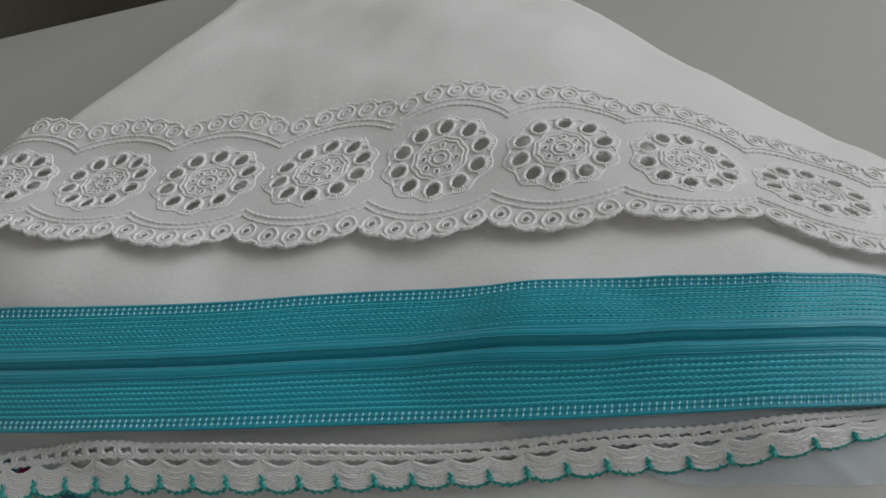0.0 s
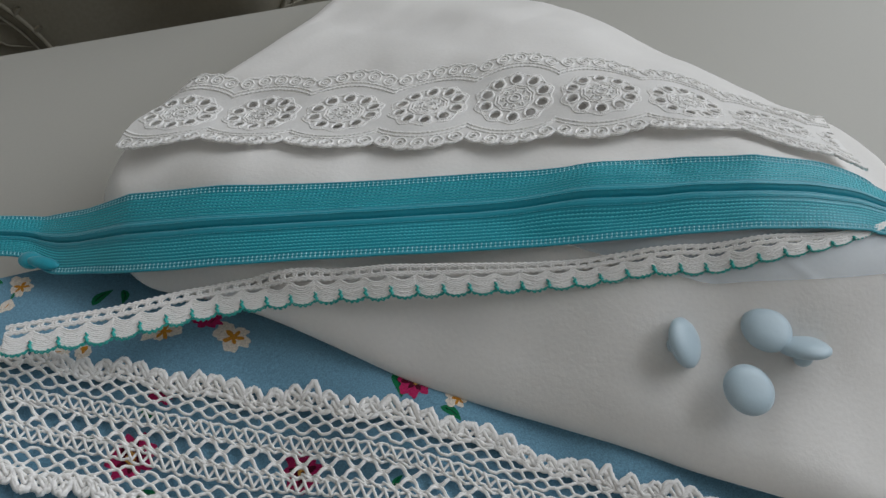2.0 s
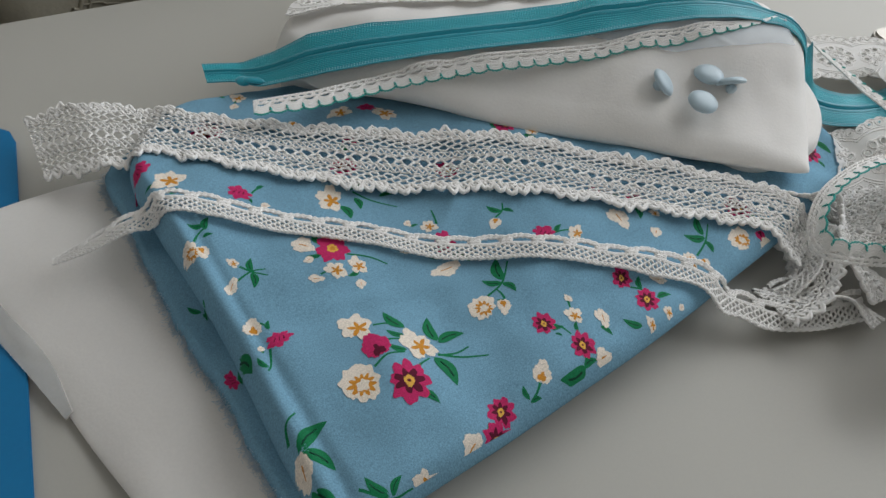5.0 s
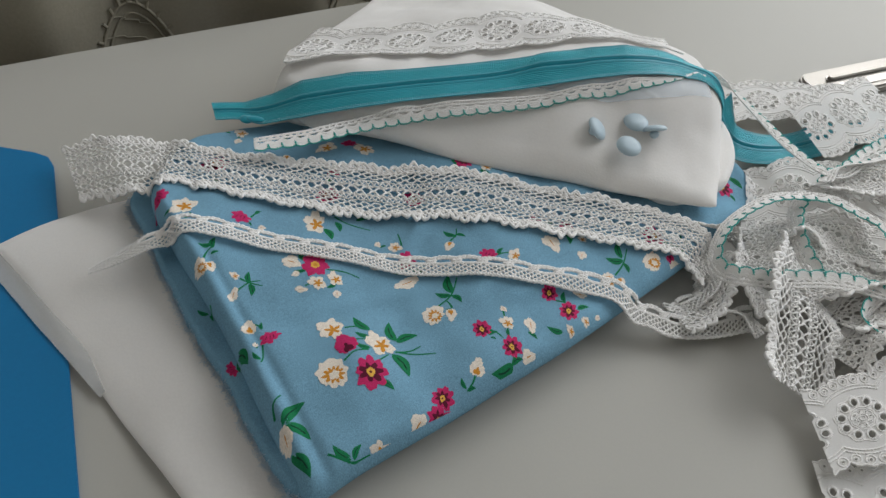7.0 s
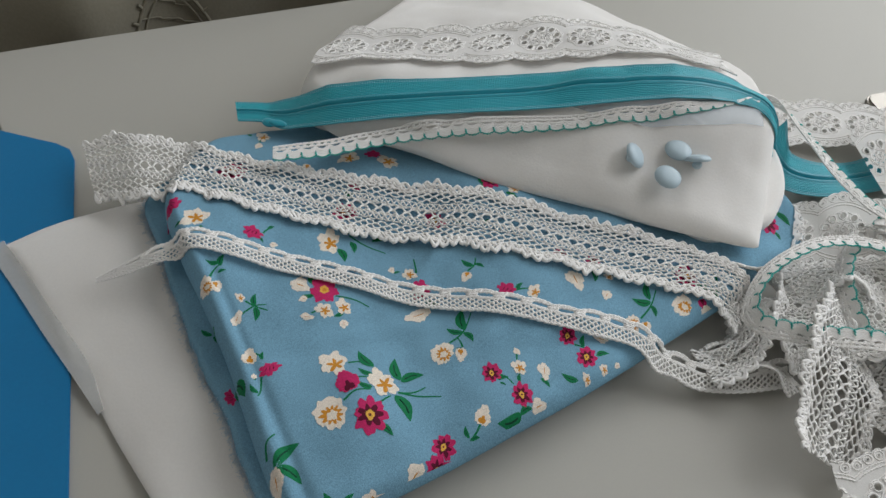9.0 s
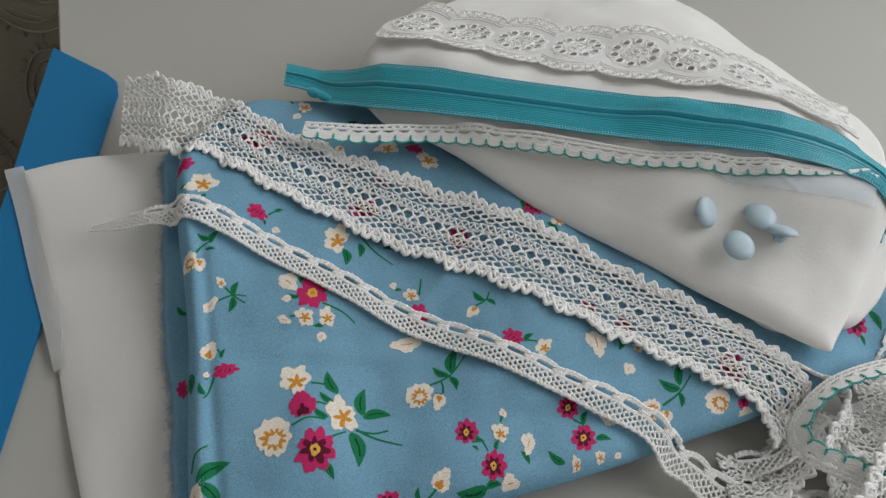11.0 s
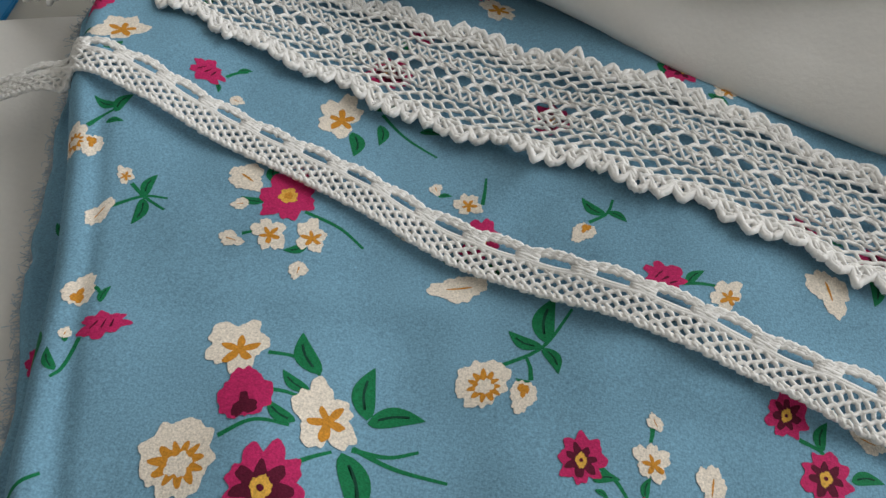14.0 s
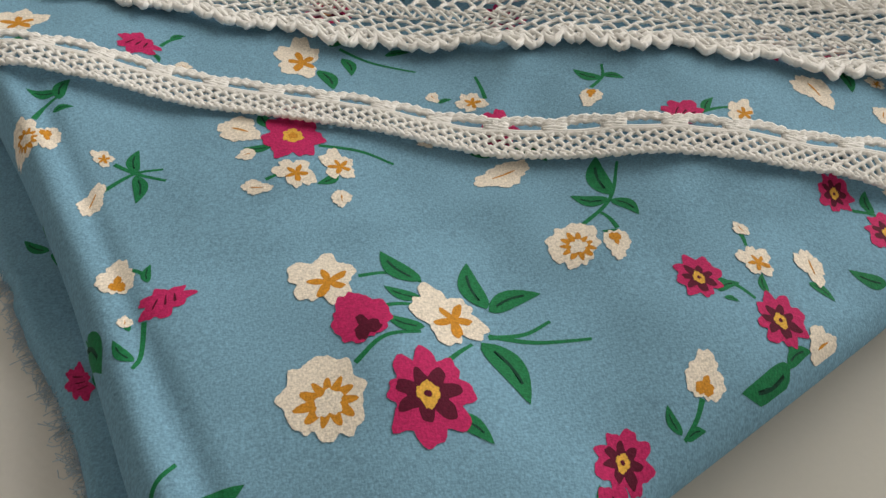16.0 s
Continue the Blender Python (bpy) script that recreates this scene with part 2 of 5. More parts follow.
class Ribbon:
    """A band between two edge lines that lies on what is below it. Edge points (x, y) or (x, y, z)."""

    def __init__(self, far, near, lift, count=240, sag=11, ripple=0.0, seed=0):
        def rail(points):
            p = np.array([(*q[:2], q[2] if len(q) > 2 else np.nan) for q in points], float)
            xy = spline(p[:, :2], count)
            t = np.array([np.argmin(((xy - q[:2]) ** 2).sum(1)) for q in p])
            fixed = ~np.isnan(p[:, 2])
            return xy, t, fixed, p[:, 2]

        rails = []
        for points in (far, near):
            xy, t, fixed, z = rail(points)
            rails.append((xy, t, fixed, z))
        self.rows = 9
        v = np.linspace(0, 1, self.rows)
        a, b = rails[0][0], rails[1][0]
        grid = a[:, None] * (1 - v[None, :, None]) + b[:, None] * v[None, :, None]
        under = top_z(grid[..., 0], grid[..., 1]) + lift
        half = sag // 2
        wide_under = np.pad(under, ((half, half), (0, 0)), "edge")
        z = np.max([wide_under[k : k + count] for k in range(2 * half + 1)], axis=0)
        for j, rl in ((0, rails[0]), (-1, rails[1])):
            xy, t, fixed, fz = rl
            if fixed.any():
                w = np.zeros(count)
                val = np.zeros(count)
                known = np.where(fixed)[0]
                order = np.argsort(t[known])
                val = np.interp(np.arange(count), t[known][order], fz[known][order])
                free = np.where(~fixed)[0]
                for i in range(count):
                    if len(free) and (t[free].min() <= i <= t[free].max()):
                        near_k = min(abs(i - k) for k in t[known])
                        gap = 12.0
                        w[i] = max(0, 1 - near_k / gap)
                    else:
                        w[i] = 1
                mixz = z[:, j] * (1 - w) + val * w
                z[:, j] = mixz
                if j == 0:
                    wa, va = w, val
                else:
                    wb, vb = w, val
        if any(r[2].any() for r in rails):
            wa = wa if rails[0][2].any() else np.zeros(count)
            va = va if rails[0][2].any() else np.zeros(count)
            wb = wb if rails[1][2].any() else np.zeros(count)
            vb = vb if rails[1][2].any() else np.zeros(count)
            ww = wa[:, None] * (1 - v) + wb[:, None] * v
            vv = va[:, None] * (1 - v) + vb[:, None] * v
            z = z * (1 - ww) + vv * ww
        k = np.hanning(sag + 2)[1:-1]
        k /= k.sum()
        pad = sag // 2
        z = np.stack([np.convolve(np.pad(z[:, j], pad, "edge"), k, "valid") for j in range(self.rows)], 1)
        z = np.maximum(z, under - lift * 0.4)
        if ripple:
            z = z + ripple * (0.6 + np.sin(np.linspace(0, count * 0.11, count) + seed))[:, None] * (2 * abs(v - 0.5)) ** 2
        self.grid = np.concatenate([grid, z[..., None]], 2)
        mid = self.grid[:, self.rows // 2]
        self.s = np.r_[0, np.cumsum(np.linalg.norm(np.diff(mid, axis=0), axis=1))]
        self.length = self.s[-1]
        self.width = float(np.linalg.norm(self.grid[:, 0] - self.grid[:, -1], axis=1).mean())
        du, dv = np.gradient(self.grid, axis=0), np.gradient(self.grid, axis=1)
        nr = np.cross(dv, du)
        self.normal = nr / (np.linalg.norm(nr, axis=2, keepdims=True) + 1e-12)

    def at(self, s, v, h=0.0):
        """Places at s metres along, v (0 far edge, 1 near edge) across, h above."""
        s, v, h = np.broadcast_arrays(np.asarray(s, float), np.asarray(v, float), np.asarray(h, float))
        i = np.clip(np.interp(s, self.s, np.arange(len(self.s))), 0, len(self.s) - 1.001)
        j = np.clip(v, -0.2, 1.2) * (self.rows - 1)
        i0, j0 = i.astype(int), np.clip(j.astype(int), 0, self.rows - 2)
        fi, fj = (i - i0)[..., None], (j - j0)[..., None]

        def get(g):
            return (g[i0, j0] * (1 - fi) + g[i0 + 1, j0] * fi) * (1 - fj) + (g[i0, j0 + 1] * (1 - fi) + g[i0 + 1, j0 + 1] * fi) * fj

        return get(self.grid) + get(self.normal) * h[..., None]

    def strip(self, name, material, v0=0.0, v1=1.0, h=0.0, steps=None, across=8, s0=0.0, s1=None, profile=None):
        steps = steps or int(self.length / 0.0015)
        s = np.linspace(s0, self.length if s1 is None else s1, steps)
        v = np.linspace(v0, v1, across + 1)
        S, V = np.meshgrid(s, v, indexing="ij")
        hh = h if profile is None else h + profile(S, V)
        p = self.at(S, V, hh).reshape(-1, 3)
        m = across + 1
        faces = [(i * m + j, i * m + j + 1, (i + 1) * m + j + 1, (i + 1) * m + j) for i in range(steps - 1) for j in range(across)]
        return mesh(name, p, faces, material)


# ---- table and room ----
def prism(name, outline, z0, z1, material, bevel=0.0):
    bm = bmesh.new()
    low = [bm.verts.new((x, y, z0)) for x, y in outline]
    f = bm.faces.new(low)
    up = bmesh.ops.extrude_face_region(bm, geom=[f])
    bmesh.ops.translate(bm, vec=(0, 0, z1 - z0), verts=[v for v in up["geom"] if isinstance(v, bmesh.types.BMVert)])
    if bevel:
        bmesh.ops.bevel(bm, geom=[e for e in bm.edges], offset=bevel, segments=2, affect="EDGES")
    bmesh.ops.recalc_face_normals(bm, faces=bm.faces)
    me = bpy.data.meshes.new(name)
    bm.to_mesh(me)
    bm.free()
    me.materials.append(material)
    return me


table = thing("table", "white laminate table under the sewing materials", "table")
part("tabletop", prism("tabletop", [(-0.31, 0.141), (-0.272, 0.078), (-0.232, -0.037), (-0.176, -0.2), (-0.1, -0.52), (1.0, -0.52), (1.0, 0.62), (-0.245, 0.166)], -0.022, 0.0, TABLE, 0.0008), table)

folder_out = [(-0.275, 0.0785), (-0.242, 0.0695), (-0.2345, 0.0655), (-0.2300, 0.058), (-0.197, -0.061), (-0.147, -0.24), (-0.187, -0.22), (-0.2355, -0.035)]
folder = thing("blue_folder", "thin bright blue card folder lying flat on the white table", "folder")
part("back_cover", prism("back_cover", folder_out, 0.0, 0.0010, FOLDER, 0.0003), folder)
part("front_cover", prism("front_cover", [(x + 0.0005, y - 0.0004) for x, y in folder_out], 0.0012, 0.0022, FOLDER, 0.0003), folder)

# white cloth on the table beside the floral cloth
white_top = tps([(-0.24, 0.0, 0.005), (-0.216, 0.01, 0.008), (-0.18, 0.02, 0.0085), (-0.212, -0.04, 0.005), (-0.19, -0.035, 0.0100), (-0.165, -0.03, 0.0095), (-0.188, -0.062, 0.005), (-0.165, -0.092, 0.005), (-0.148, -0.085, 0.0095), (-0.13, -0.085, 0.0095), (-0.125, -0.14, 0.006), (-0.05, -0.115, 0.006), (0, -0.05, 0.006)])
low_cloth = Slab([(-0.2430, -0.001), (-0.2425, 0.0005), (-0.2400, 0.0025), (-0.216, 0.0165), (-0.17, 0.032), (-0.1, 0.03), (-0.03, -0.02), (-0.04, -0.085), (-0.070, -0.09), (-0.100, -0.122), (-0.108, -0.160), (-0.117, -0.163), (-0.146, -0.1235), (-0.171, -0.092), (-0.1912, -0.0650), (-0.2045, -0.0515), (-0.2264, -0.0208)], lambda x, y: white_top(x, y) + waves(x, y, 0.05, 0.0006, 21), lambda x, y: 0.0 * x, 0.011)
white_cloth = thing("white_cloth", "folded plain white batiste cloth lying under the floral fabric", "fabric")
part("folded_layer", low_cloth.build("folded_layer", COTTON), white_cloth)
SURFACES.append(lambda x, y: np.where((x < -0.18) & (y < 0.08), 0.0022, 0.0))
SURFACES.append(low_cloth.z)

# floral cloth
blue_fn = tps([(-0.154, -0.004, 0.0315), (-0.0755, -0.0813, 0.0264), (-0.0915, -0.0932, 0.028), (-0.0345, -0.0744, 0.0255), (-0.115, -0.075, 0.0282), (-0.0256, -0.0381, 0.0275), (-0.0985, -0.0373, 0.0252), (-0.0784, -0.0938, 0.027), (-0.0524, -0.065, 0.0245), (0.0039, -0.0637, 0.021), (-0.0525, -0.1011, 0.021), (0.0485, -0.0386, 0.0185), (-0.0987, -0.0108, 0.0235), (-0.0282, 0.0257, 0.0262), (-0.0421, -0.0421, 0.0245), (0.0855, -0.005, 0.019), (0.115, 0.02, 0.015), (-0.16, 0.045, 0.023), (-0.12, 0.05, 0.022), (-0.1, -0.13, 0.021), (-0.135, -0.062, 0.029), (0.1, 0.06, 0.017), (0, 0.07, 0.02)])


def crease(x, y, cx, cy, turn, length, width, height):
    """A soft wrinkle: a ridge along one direction that fades at both ends."""
    c, q = math.cos(radians(turn)), math.sin(radians(turn))
    u, v = (x - cx) * c + (y - cy) * q, (y - cy) * c - (x - cx) * q
    return height * np.exp(-((u / length) ** 2)) * (np.exp(-((v / width) ** 2)) - 0.6 * np.exp(-(((v + 1.6 * width) / width) ** 2)))


def blue_top(x, y):
    d = (x + 0.16) * 0.894 + (y + 0.018) * 0.447
    fade = np.clip((0.005 - y) / 0.03, 0, 1)
    fold = fade * (0.0008 * np.exp(-(((d - 0.004) / 0.003) ** 2)) - 0.0009 * np.exp(-(((d - 0.0095) / 0.0022) ** 2)))
    return blue_fn(x, y) + waves(x, y, 0.05, 0.0011, 3) + waves(x, y, 0.028, 0.0004, 12) + fold + crease(x, y, -0.035, -0.056, 38, 0.022, 0.0045, 0.0011) + crease(x, y, -0.002, -0.050, 24, 0.020, 0.004, 0.0010) + crease(x, y, -0.085, -0.058, 14, 0.026, 0.004, 0.0007) + crease(x, y, -0.055, -0.018, 62, 0.016, 0.004, 0.0008)


upper = Slab([(-0.172, 0.012), (-0.166, 0.049), (-0.148, 0.061), (-0.10, 0.075), (0.0, 0.083), (0.09, 0.07), (0.116, 0.045), (0.123, 0.024), (0.12, 0.01), (0.101, -0.006), (0.078, -0.026), (0.041, -0.051), (0.002, -0.077), (-0.048, -0.106), (-0.081, -0.124), (-0.1, -0.135), (-0.105, -0.128), (-0.116, -0.106), (-0.132, -0.07), (-0.145, -0.045), (-0.16, -0.018)], blue_top, lambda x, y: 0.007 + 0.0 * x, 0.007, 720)
lower = Slab([(-0.184, 0.02), (-0.166, 0.04), (-0.1, 0.05), (0, 0.05), (0.09, 0.0), (0.03, -0.05), (-0.05, -0.1), (-0.098, -0.131), (-0.112, -0.124), (-0.122, -0.106), (-0.134, -0.083), (-0.147, -0.061), (-0.162, -0.03), (-0.173, -0.006)], lambda x, y: 0.0160 + waves(x, y, 0.03, 0.0010, 31), lambda x, y: 0.006 + 0.0 * x, 0.003, 420, 0.0004, 5)
floral = thing("floral_fabric", "folded light blue cotton fabric printed with small flowers", "fabric")
part("top_layer", upper.build("top_layer", BLUE, 190), floral)
part("lower_layer", lower.build("lower_layer", BLUE, 40), floral, "lower fold with a frayed raw edge")
SURFACES += [lower.z, upper.z]

# white stack on top
stack_fn = tps([(0.0036, 0.107, 0.0485), (0.0265, 0.106, 0.051), (-0.0218, 0.108, 0.0458), (0.0508, 0.1095, 0.0475), (-0.043, 0.106, 0.0435), (-0.1, 0.09, 0.0395), (-0.073, 0.104, 0.041), (0.05, 0.025, 0.0405), (0.03, 0.028, 0.0415), (0.08, 0.0, 0.0305), (0.02, 0.014, 0.0335), (-0.03, 0.03, 0.0335), (-0.09, 0.055, 0.034), (-0.084, 0.0724, 0.0435), (-0.04, 0.072, 0.0475), (0.001, 0.073, 0.0515), (0.0385, 0.0723, 0.0585), (0.056, 0.0723, 0.06), (0.077, 0.0745, 0.0555), (-0.06, 0.05, 0.0435), (0.002, 0.049, 0.0495), (0.036, 0.049, 0.056), (0.053, 0.05, 0.057), (0.07, 0.051, 0.0565), (0.0, 0.04, 0.0435), (0.043, 0.0425, 0.05), (0.092, 0.05, 0.052), (0.09, 0.03, 0.04), (0.095, 0.11, 0.039), (0.0, 0.16, 0.041), (0.04, 0.16, 0.036), (-0.07, 0.14, 0.036), (-0.05, 0.2, 0.022), (0.0, 0.2, 0.022)])


def stack_base(x, y):
    k = np.clip((0.08 - y) / 0.02, 0, 1)
    return 0.0225 * k * k * (3 - 2 * k)


stack = Slab([(-0.103, 0.056), (-0.077, 0.047), (-0.026, 0.025), (0.017, 0.0105), (0.055, -0.002), (0.078, -0.0078), (0.0850, -0.0088), (0.0878, -0.0080), (0.0890, -0.0045), (0.097, 0.015), (0.108, 0.049), (0.114, 0.075), (0.113, 0.112), (0.085, 0.138), (0.066, 0.156), (0.041, 0.181), (0.0, 0.222), (-0.025, 0.236), (-0.052, 0.226), (-0.072, 0.186), (-0.086, 0.155), (-0.11, 0.115), (-0.12, 0.098), (-0.12, 0.08)], lambda x, y: stack_fn(x, y) + waves(x, y, 0.06, 0.0012, 8) + waves(x, y, 0.02, 0.00012, 9), stack_base, 0.010, 420)
white_stack = thing("white_fabric", "folded white batiste fabric stacked on the floral fabric", "fabric")
part("folded_layer", stack.build("folded_layer", COTTON, 110), white_stack)
under = Slab([(0.06, 0.0), (0.092, 0.004), (0.105, 0.016), (0.114, 0.034), (0.1165, 0.055), (0.112, 0.08), (0.06, 0.09), (0.03, 0.05)], lambda x, y: 0.0275 + 0.0 * x, lambda x, y: 0.0185 + 0.0 * x, 0.004, 200)
part("lower_layer", under.build("lower_layer", COTTON, 30), white_stack)
SURFACES.append(stack.z)



# ---- threads and laces ----
def tube_mesh(name, lines, material, sides=5):
    """Round threads along lines of (places, up, radius)."""
    verts, faces, at = [], [], 0
    ang = np.linspace(0, 2 * np.pi, sides, endpoint=False)
    for p, up, r in lines:
        n = len(p)
        if n < 2:
            continue
        t = np.gradient(p, axis=0)
        t /= np.linalg.norm(t, axis=1, keepdims=True) + 1e-12
        side = np.cross(t, up)
        side /= np.linalg.norm(side, axis=1, keepdims=True) + 1e-12
        u = np.cross(side, t)
        ring = p[:, None] + np.reshape(r, (-1, 1, 1)) * (np.cos(ang)[None, :, None] * side[:, None] + np.sin(ang)[None, :, None] * u[:, None])
        verts.append(ring.reshape(-1, 3))
        k = np.arange(n - 1)[:, None] * sides + np.arange(sides)[None]
        k2 = np.arange(n - 1)[:, None] * sides + (np.arange(sides) + 1)[None] % sides
        faces.append(np.stack([k, k2, k2 + sides, k + sides], -1).reshape(-1, 4) + at)
        at += n * sides
    v, f = np.vstack(verts), np.vstack(faces)
    me = bpy.data.meshes.new(name)
    me.from_pydata(v.tolist(), [], f.tolist())
    me.polygons.foreach_set("use_smooth", [True] * len(me.polygons))
    me.materials.append(material)
    return me


def on_band(band, s, v, h, r):
    """A thread on a band, from numbers along it."""
    p = band.at(s, v, h)
    return p, band.at(s, v, np.asarray(h) + 0.001) - p, r


class Band(Ribbon):
    """A band along a free line of (x, y, z, bank in degrees)."""

    def __init__(self, line, width, count=160):
        q = spline(line, count)
        p, bank = q[:, :3], np.radians(q[:, 3])
        t = np.gradient(p, axis=0)
        t /= np.linalg.norm(t, axis=1, keepdims=True)
        flat = np.cross(t, (0, 0, 1.0))
        flat /= np.linalg.norm(flat, axis=1, keepdims=True) + 1e-9
        up = np.cross(flat, t)
        side = np.cos(bank)[:, None] * flat + np.sin(bank)[:, None] * up
        self.rows, self.width = 9, width
        v = np.linspace(-0.5, 0.5, self.rows) * width
        self.grid = p[:, None] + side[:, None] * v[None, :, None]
        self.s = np.r_[0, np.cumsum(np.linalg.norm(np.diff(p, axis=0), axis=1))]
        self.length = self.s[-1]
        nr = np.cross(t, side) * -1.0
        self.normal = np.repeat(nr[:, None], self.rows, 1)


def jitter(n, amount, seed):
    rng = np.random.default_rng(seed)
    k = np.convolve(rng.normal(size=n + 8), np.ones(5) / 5, "same")[4:-4]
    return k * amount


def net_rows(band, rows, period, swing, r, seed=0, s0=0.0, s1=None, step=0.0006, h=0.0003, sway=0.0):
    s1 = band.length if s1 is None else s1
    s = np.arange(s0, s1, step)
    out = []
    for k, v in enumerate(rows):
        ph = np.pi * (k % 2)
        q = np.sin(2 * np.pi * s / period + ph)
        w = swing * np.sign(q) * np.abs(q) ** 0.65 / band.width
        edge = np.clip(abs(v - 0.5) * 2 - 0.5, 0, 0.5) * 2 * sway
        w = w + edge * np.sin(2 * np.pi * s / 0.0215 + (2.0 if v > 0.5 else 0.0))
        hh = h + 0.00025 * np.cos(2 * np.pi * s / period * 2 + k) + jitter(len(s), 0.00006, seed + k)
        out.append(on_band(band, s, v + w + jitter(len(s), 0.011, seed + 50 + k), hh, r))
    return out


def ladder(band, v, reach, period, r, seed=0, s0=0.0, s1=None, h=0.0004, sway=0.0):
    s1 = band.length if s1 is None else s1
    t = np.arange(s0, s1, period / 6)
    ph = 2 * np.pi * t / period
    v = v + sway * np.sin(2 * np.pi * t / 0.0215 + (2.0 if v > 0.5 else 0.0))
    return on_band(band, t + period * 0.22 * np.sin(2 * ph), v + reach / band.width * np.sin(ph) + jitter(len(t), 0.004, seed), h + 0.0002 * np.cos(ph), r)


def picots(band, v, out, period, r, seed=0, s0=0.0, s1=None, h=0.0004, sway=0.0):
    s1 = band.length if s1 is None else s1
    t = np.arange(s0, s1, period / 12)
    ph = 2 * np.pi * t / period
    amp = 1 + jitter(len(t), 0.5, seed)
    v = v + sway * np.sin(2 * np.pi * t / 0.0215 + (2.0 if v > 0.5 else 0.0))
    return on_band(band, t + 0.05 * period * np.sin(ph), v + out / band.width * np.abs(np.sin(ph / 2)) ** 0.5 * amp, h + 0.0002 * np.sin(ph * 0.5), r)


def wide_lace(band, owner, seed=0, s0=0.0, s1=None):
    """Bobbin lace: a middle row of open diamonds between two looped braids, nets of long slits, thick scalloped edges."""
    a = dict(seed=seed, s0=s0, s1=s1, sway=0.032)
    net = []
    net += net_rows(band, [0.112, 0.158, 0.204, 0.250], 0.0056, 0.00072, 0.00040, **a)
    net += net_rows(band, [0.750, 0.796, 0.842, 0.888], 0.0056, 0.00072, 0.00040, **a)
    for v, k in ((0.458, 1), (0.542, -1)):
        for d in (-0.006, 0.006):
            net += net_rows(band, [v + d], 0.0064, 0.0012 * k, 0.00036, **a)
    net += net_rows(band, [0.305, 0.395, 0.605, 0.695], 0.0036, 0.0003, 0.00036, **a)
    part("net", tube_mesh("net", net, LACE), owner)
    bars = [ladder(band, v, w, p, 0.00036, seed + k, s0, s1) for k, (v, w, p) in enumerate([(0.350, 0.0019, 0.0027), (0.650, 0.0019, 0.0027), (0.418, 0.0006, 0.0032), (0.582, 0.0006, 0.0032)])]
    tagged(part("bobbin_work", tube_mesh("bobbin_work", bars, LACE), owner), kind="stuff")
    for v, side in ((0.05, -1), (0.95, 1)):
        edge = [picots(band, v, side * 0.0027, 0.0046, 0.0008, seed, s0, s1, sway=0.032), picots(band, v - side * 0.022, side * 0.0025, 0.0046, 0.0007, seed + 3, s0, s1, sway=0.032)]
        edge += net_rows(band, [v - side * 0.03, v - side * 0.05], 0.0054, 0.0005, 0.0006, seed + 9, s0, s1, sway=0.034)
        edge += [ladder(band, v - side * 0.002, 0.0013, 0.0022, 0.00050, seed + 5, s0, s1, sway=0.032)]
        part("picot_edge", tube_mesh("picot_edge", edge, LACE), owner)


def narrow_lace(band, owner, seed=0, s0=0.0, s1=None):
    """Narrow lace: a scalloped edge with a row of oval holes over a fine net."""
    s1 = band.length if s1 is None else s1
    s = np.arange(s0, s1, 0.0005)
    p = 0.0108
    bow = np.abs(np.sin(np.pi * s / p)) ** 0.9
    lines = [on_band(band, s, v0 - k * bow + 0.015 * np.sin(s * 2 * np.pi / 0.0014 + 9 * v0), 0.0005 + 0.0002 * np.sin(s * 3000 + 20 * v0), r) for v0, k, r in ((0.08, 0.10, 0.00060), (0.13, 0.10, 0.00055), (0.18, 0.09, 0.00050))]
    lines += [on_band(band, s, v0 + 0.05 * bow, 0.0004, 0.0005) for v0 in (0.30, 0.35)]
    part("scalloped_edge", tube_mesh("scalloped_edge", lines, LACE), owner)
    ties = []
    for c in np.arange(s0 - s0 % p + p, s1 - 0.001, p):
        t = np.linspace(0, 1, 26)
        ties.append(on_band(band, c + 0.0024 * np.sin(t * 2 * np.pi * 3.2), 0.06 + 0.28 * t, 0.0005 + 0.0002 * np.cos(t * 30), 0.00042))
        ties.append(on_band(band, c + 0.0022 * np.cos(t * 2 * np.pi * 2.4), 0.08 + 0.24 * t, 0.0004, 0.0004))
    tagged(part("tie", tube_mesh("tie", ties, LACE), owner), kind="stuff")
    net = net_rows(band, [0.42, 0.53, 0.64, 0.75, 0.86], 0.0031, 0.00055, 0.00044, seed, s0, s1)
    net += net_rows(band, [0.96, 0.99], 0.0030, 0.0003, 0.00045, seed + 7, s0, s1)
    net.append(ladder(band, 0.97, 0.0006, 0.0015, 0.00036, seed, s0, s1))
    part("net", tube_mesh("net", net, LACE), owner)


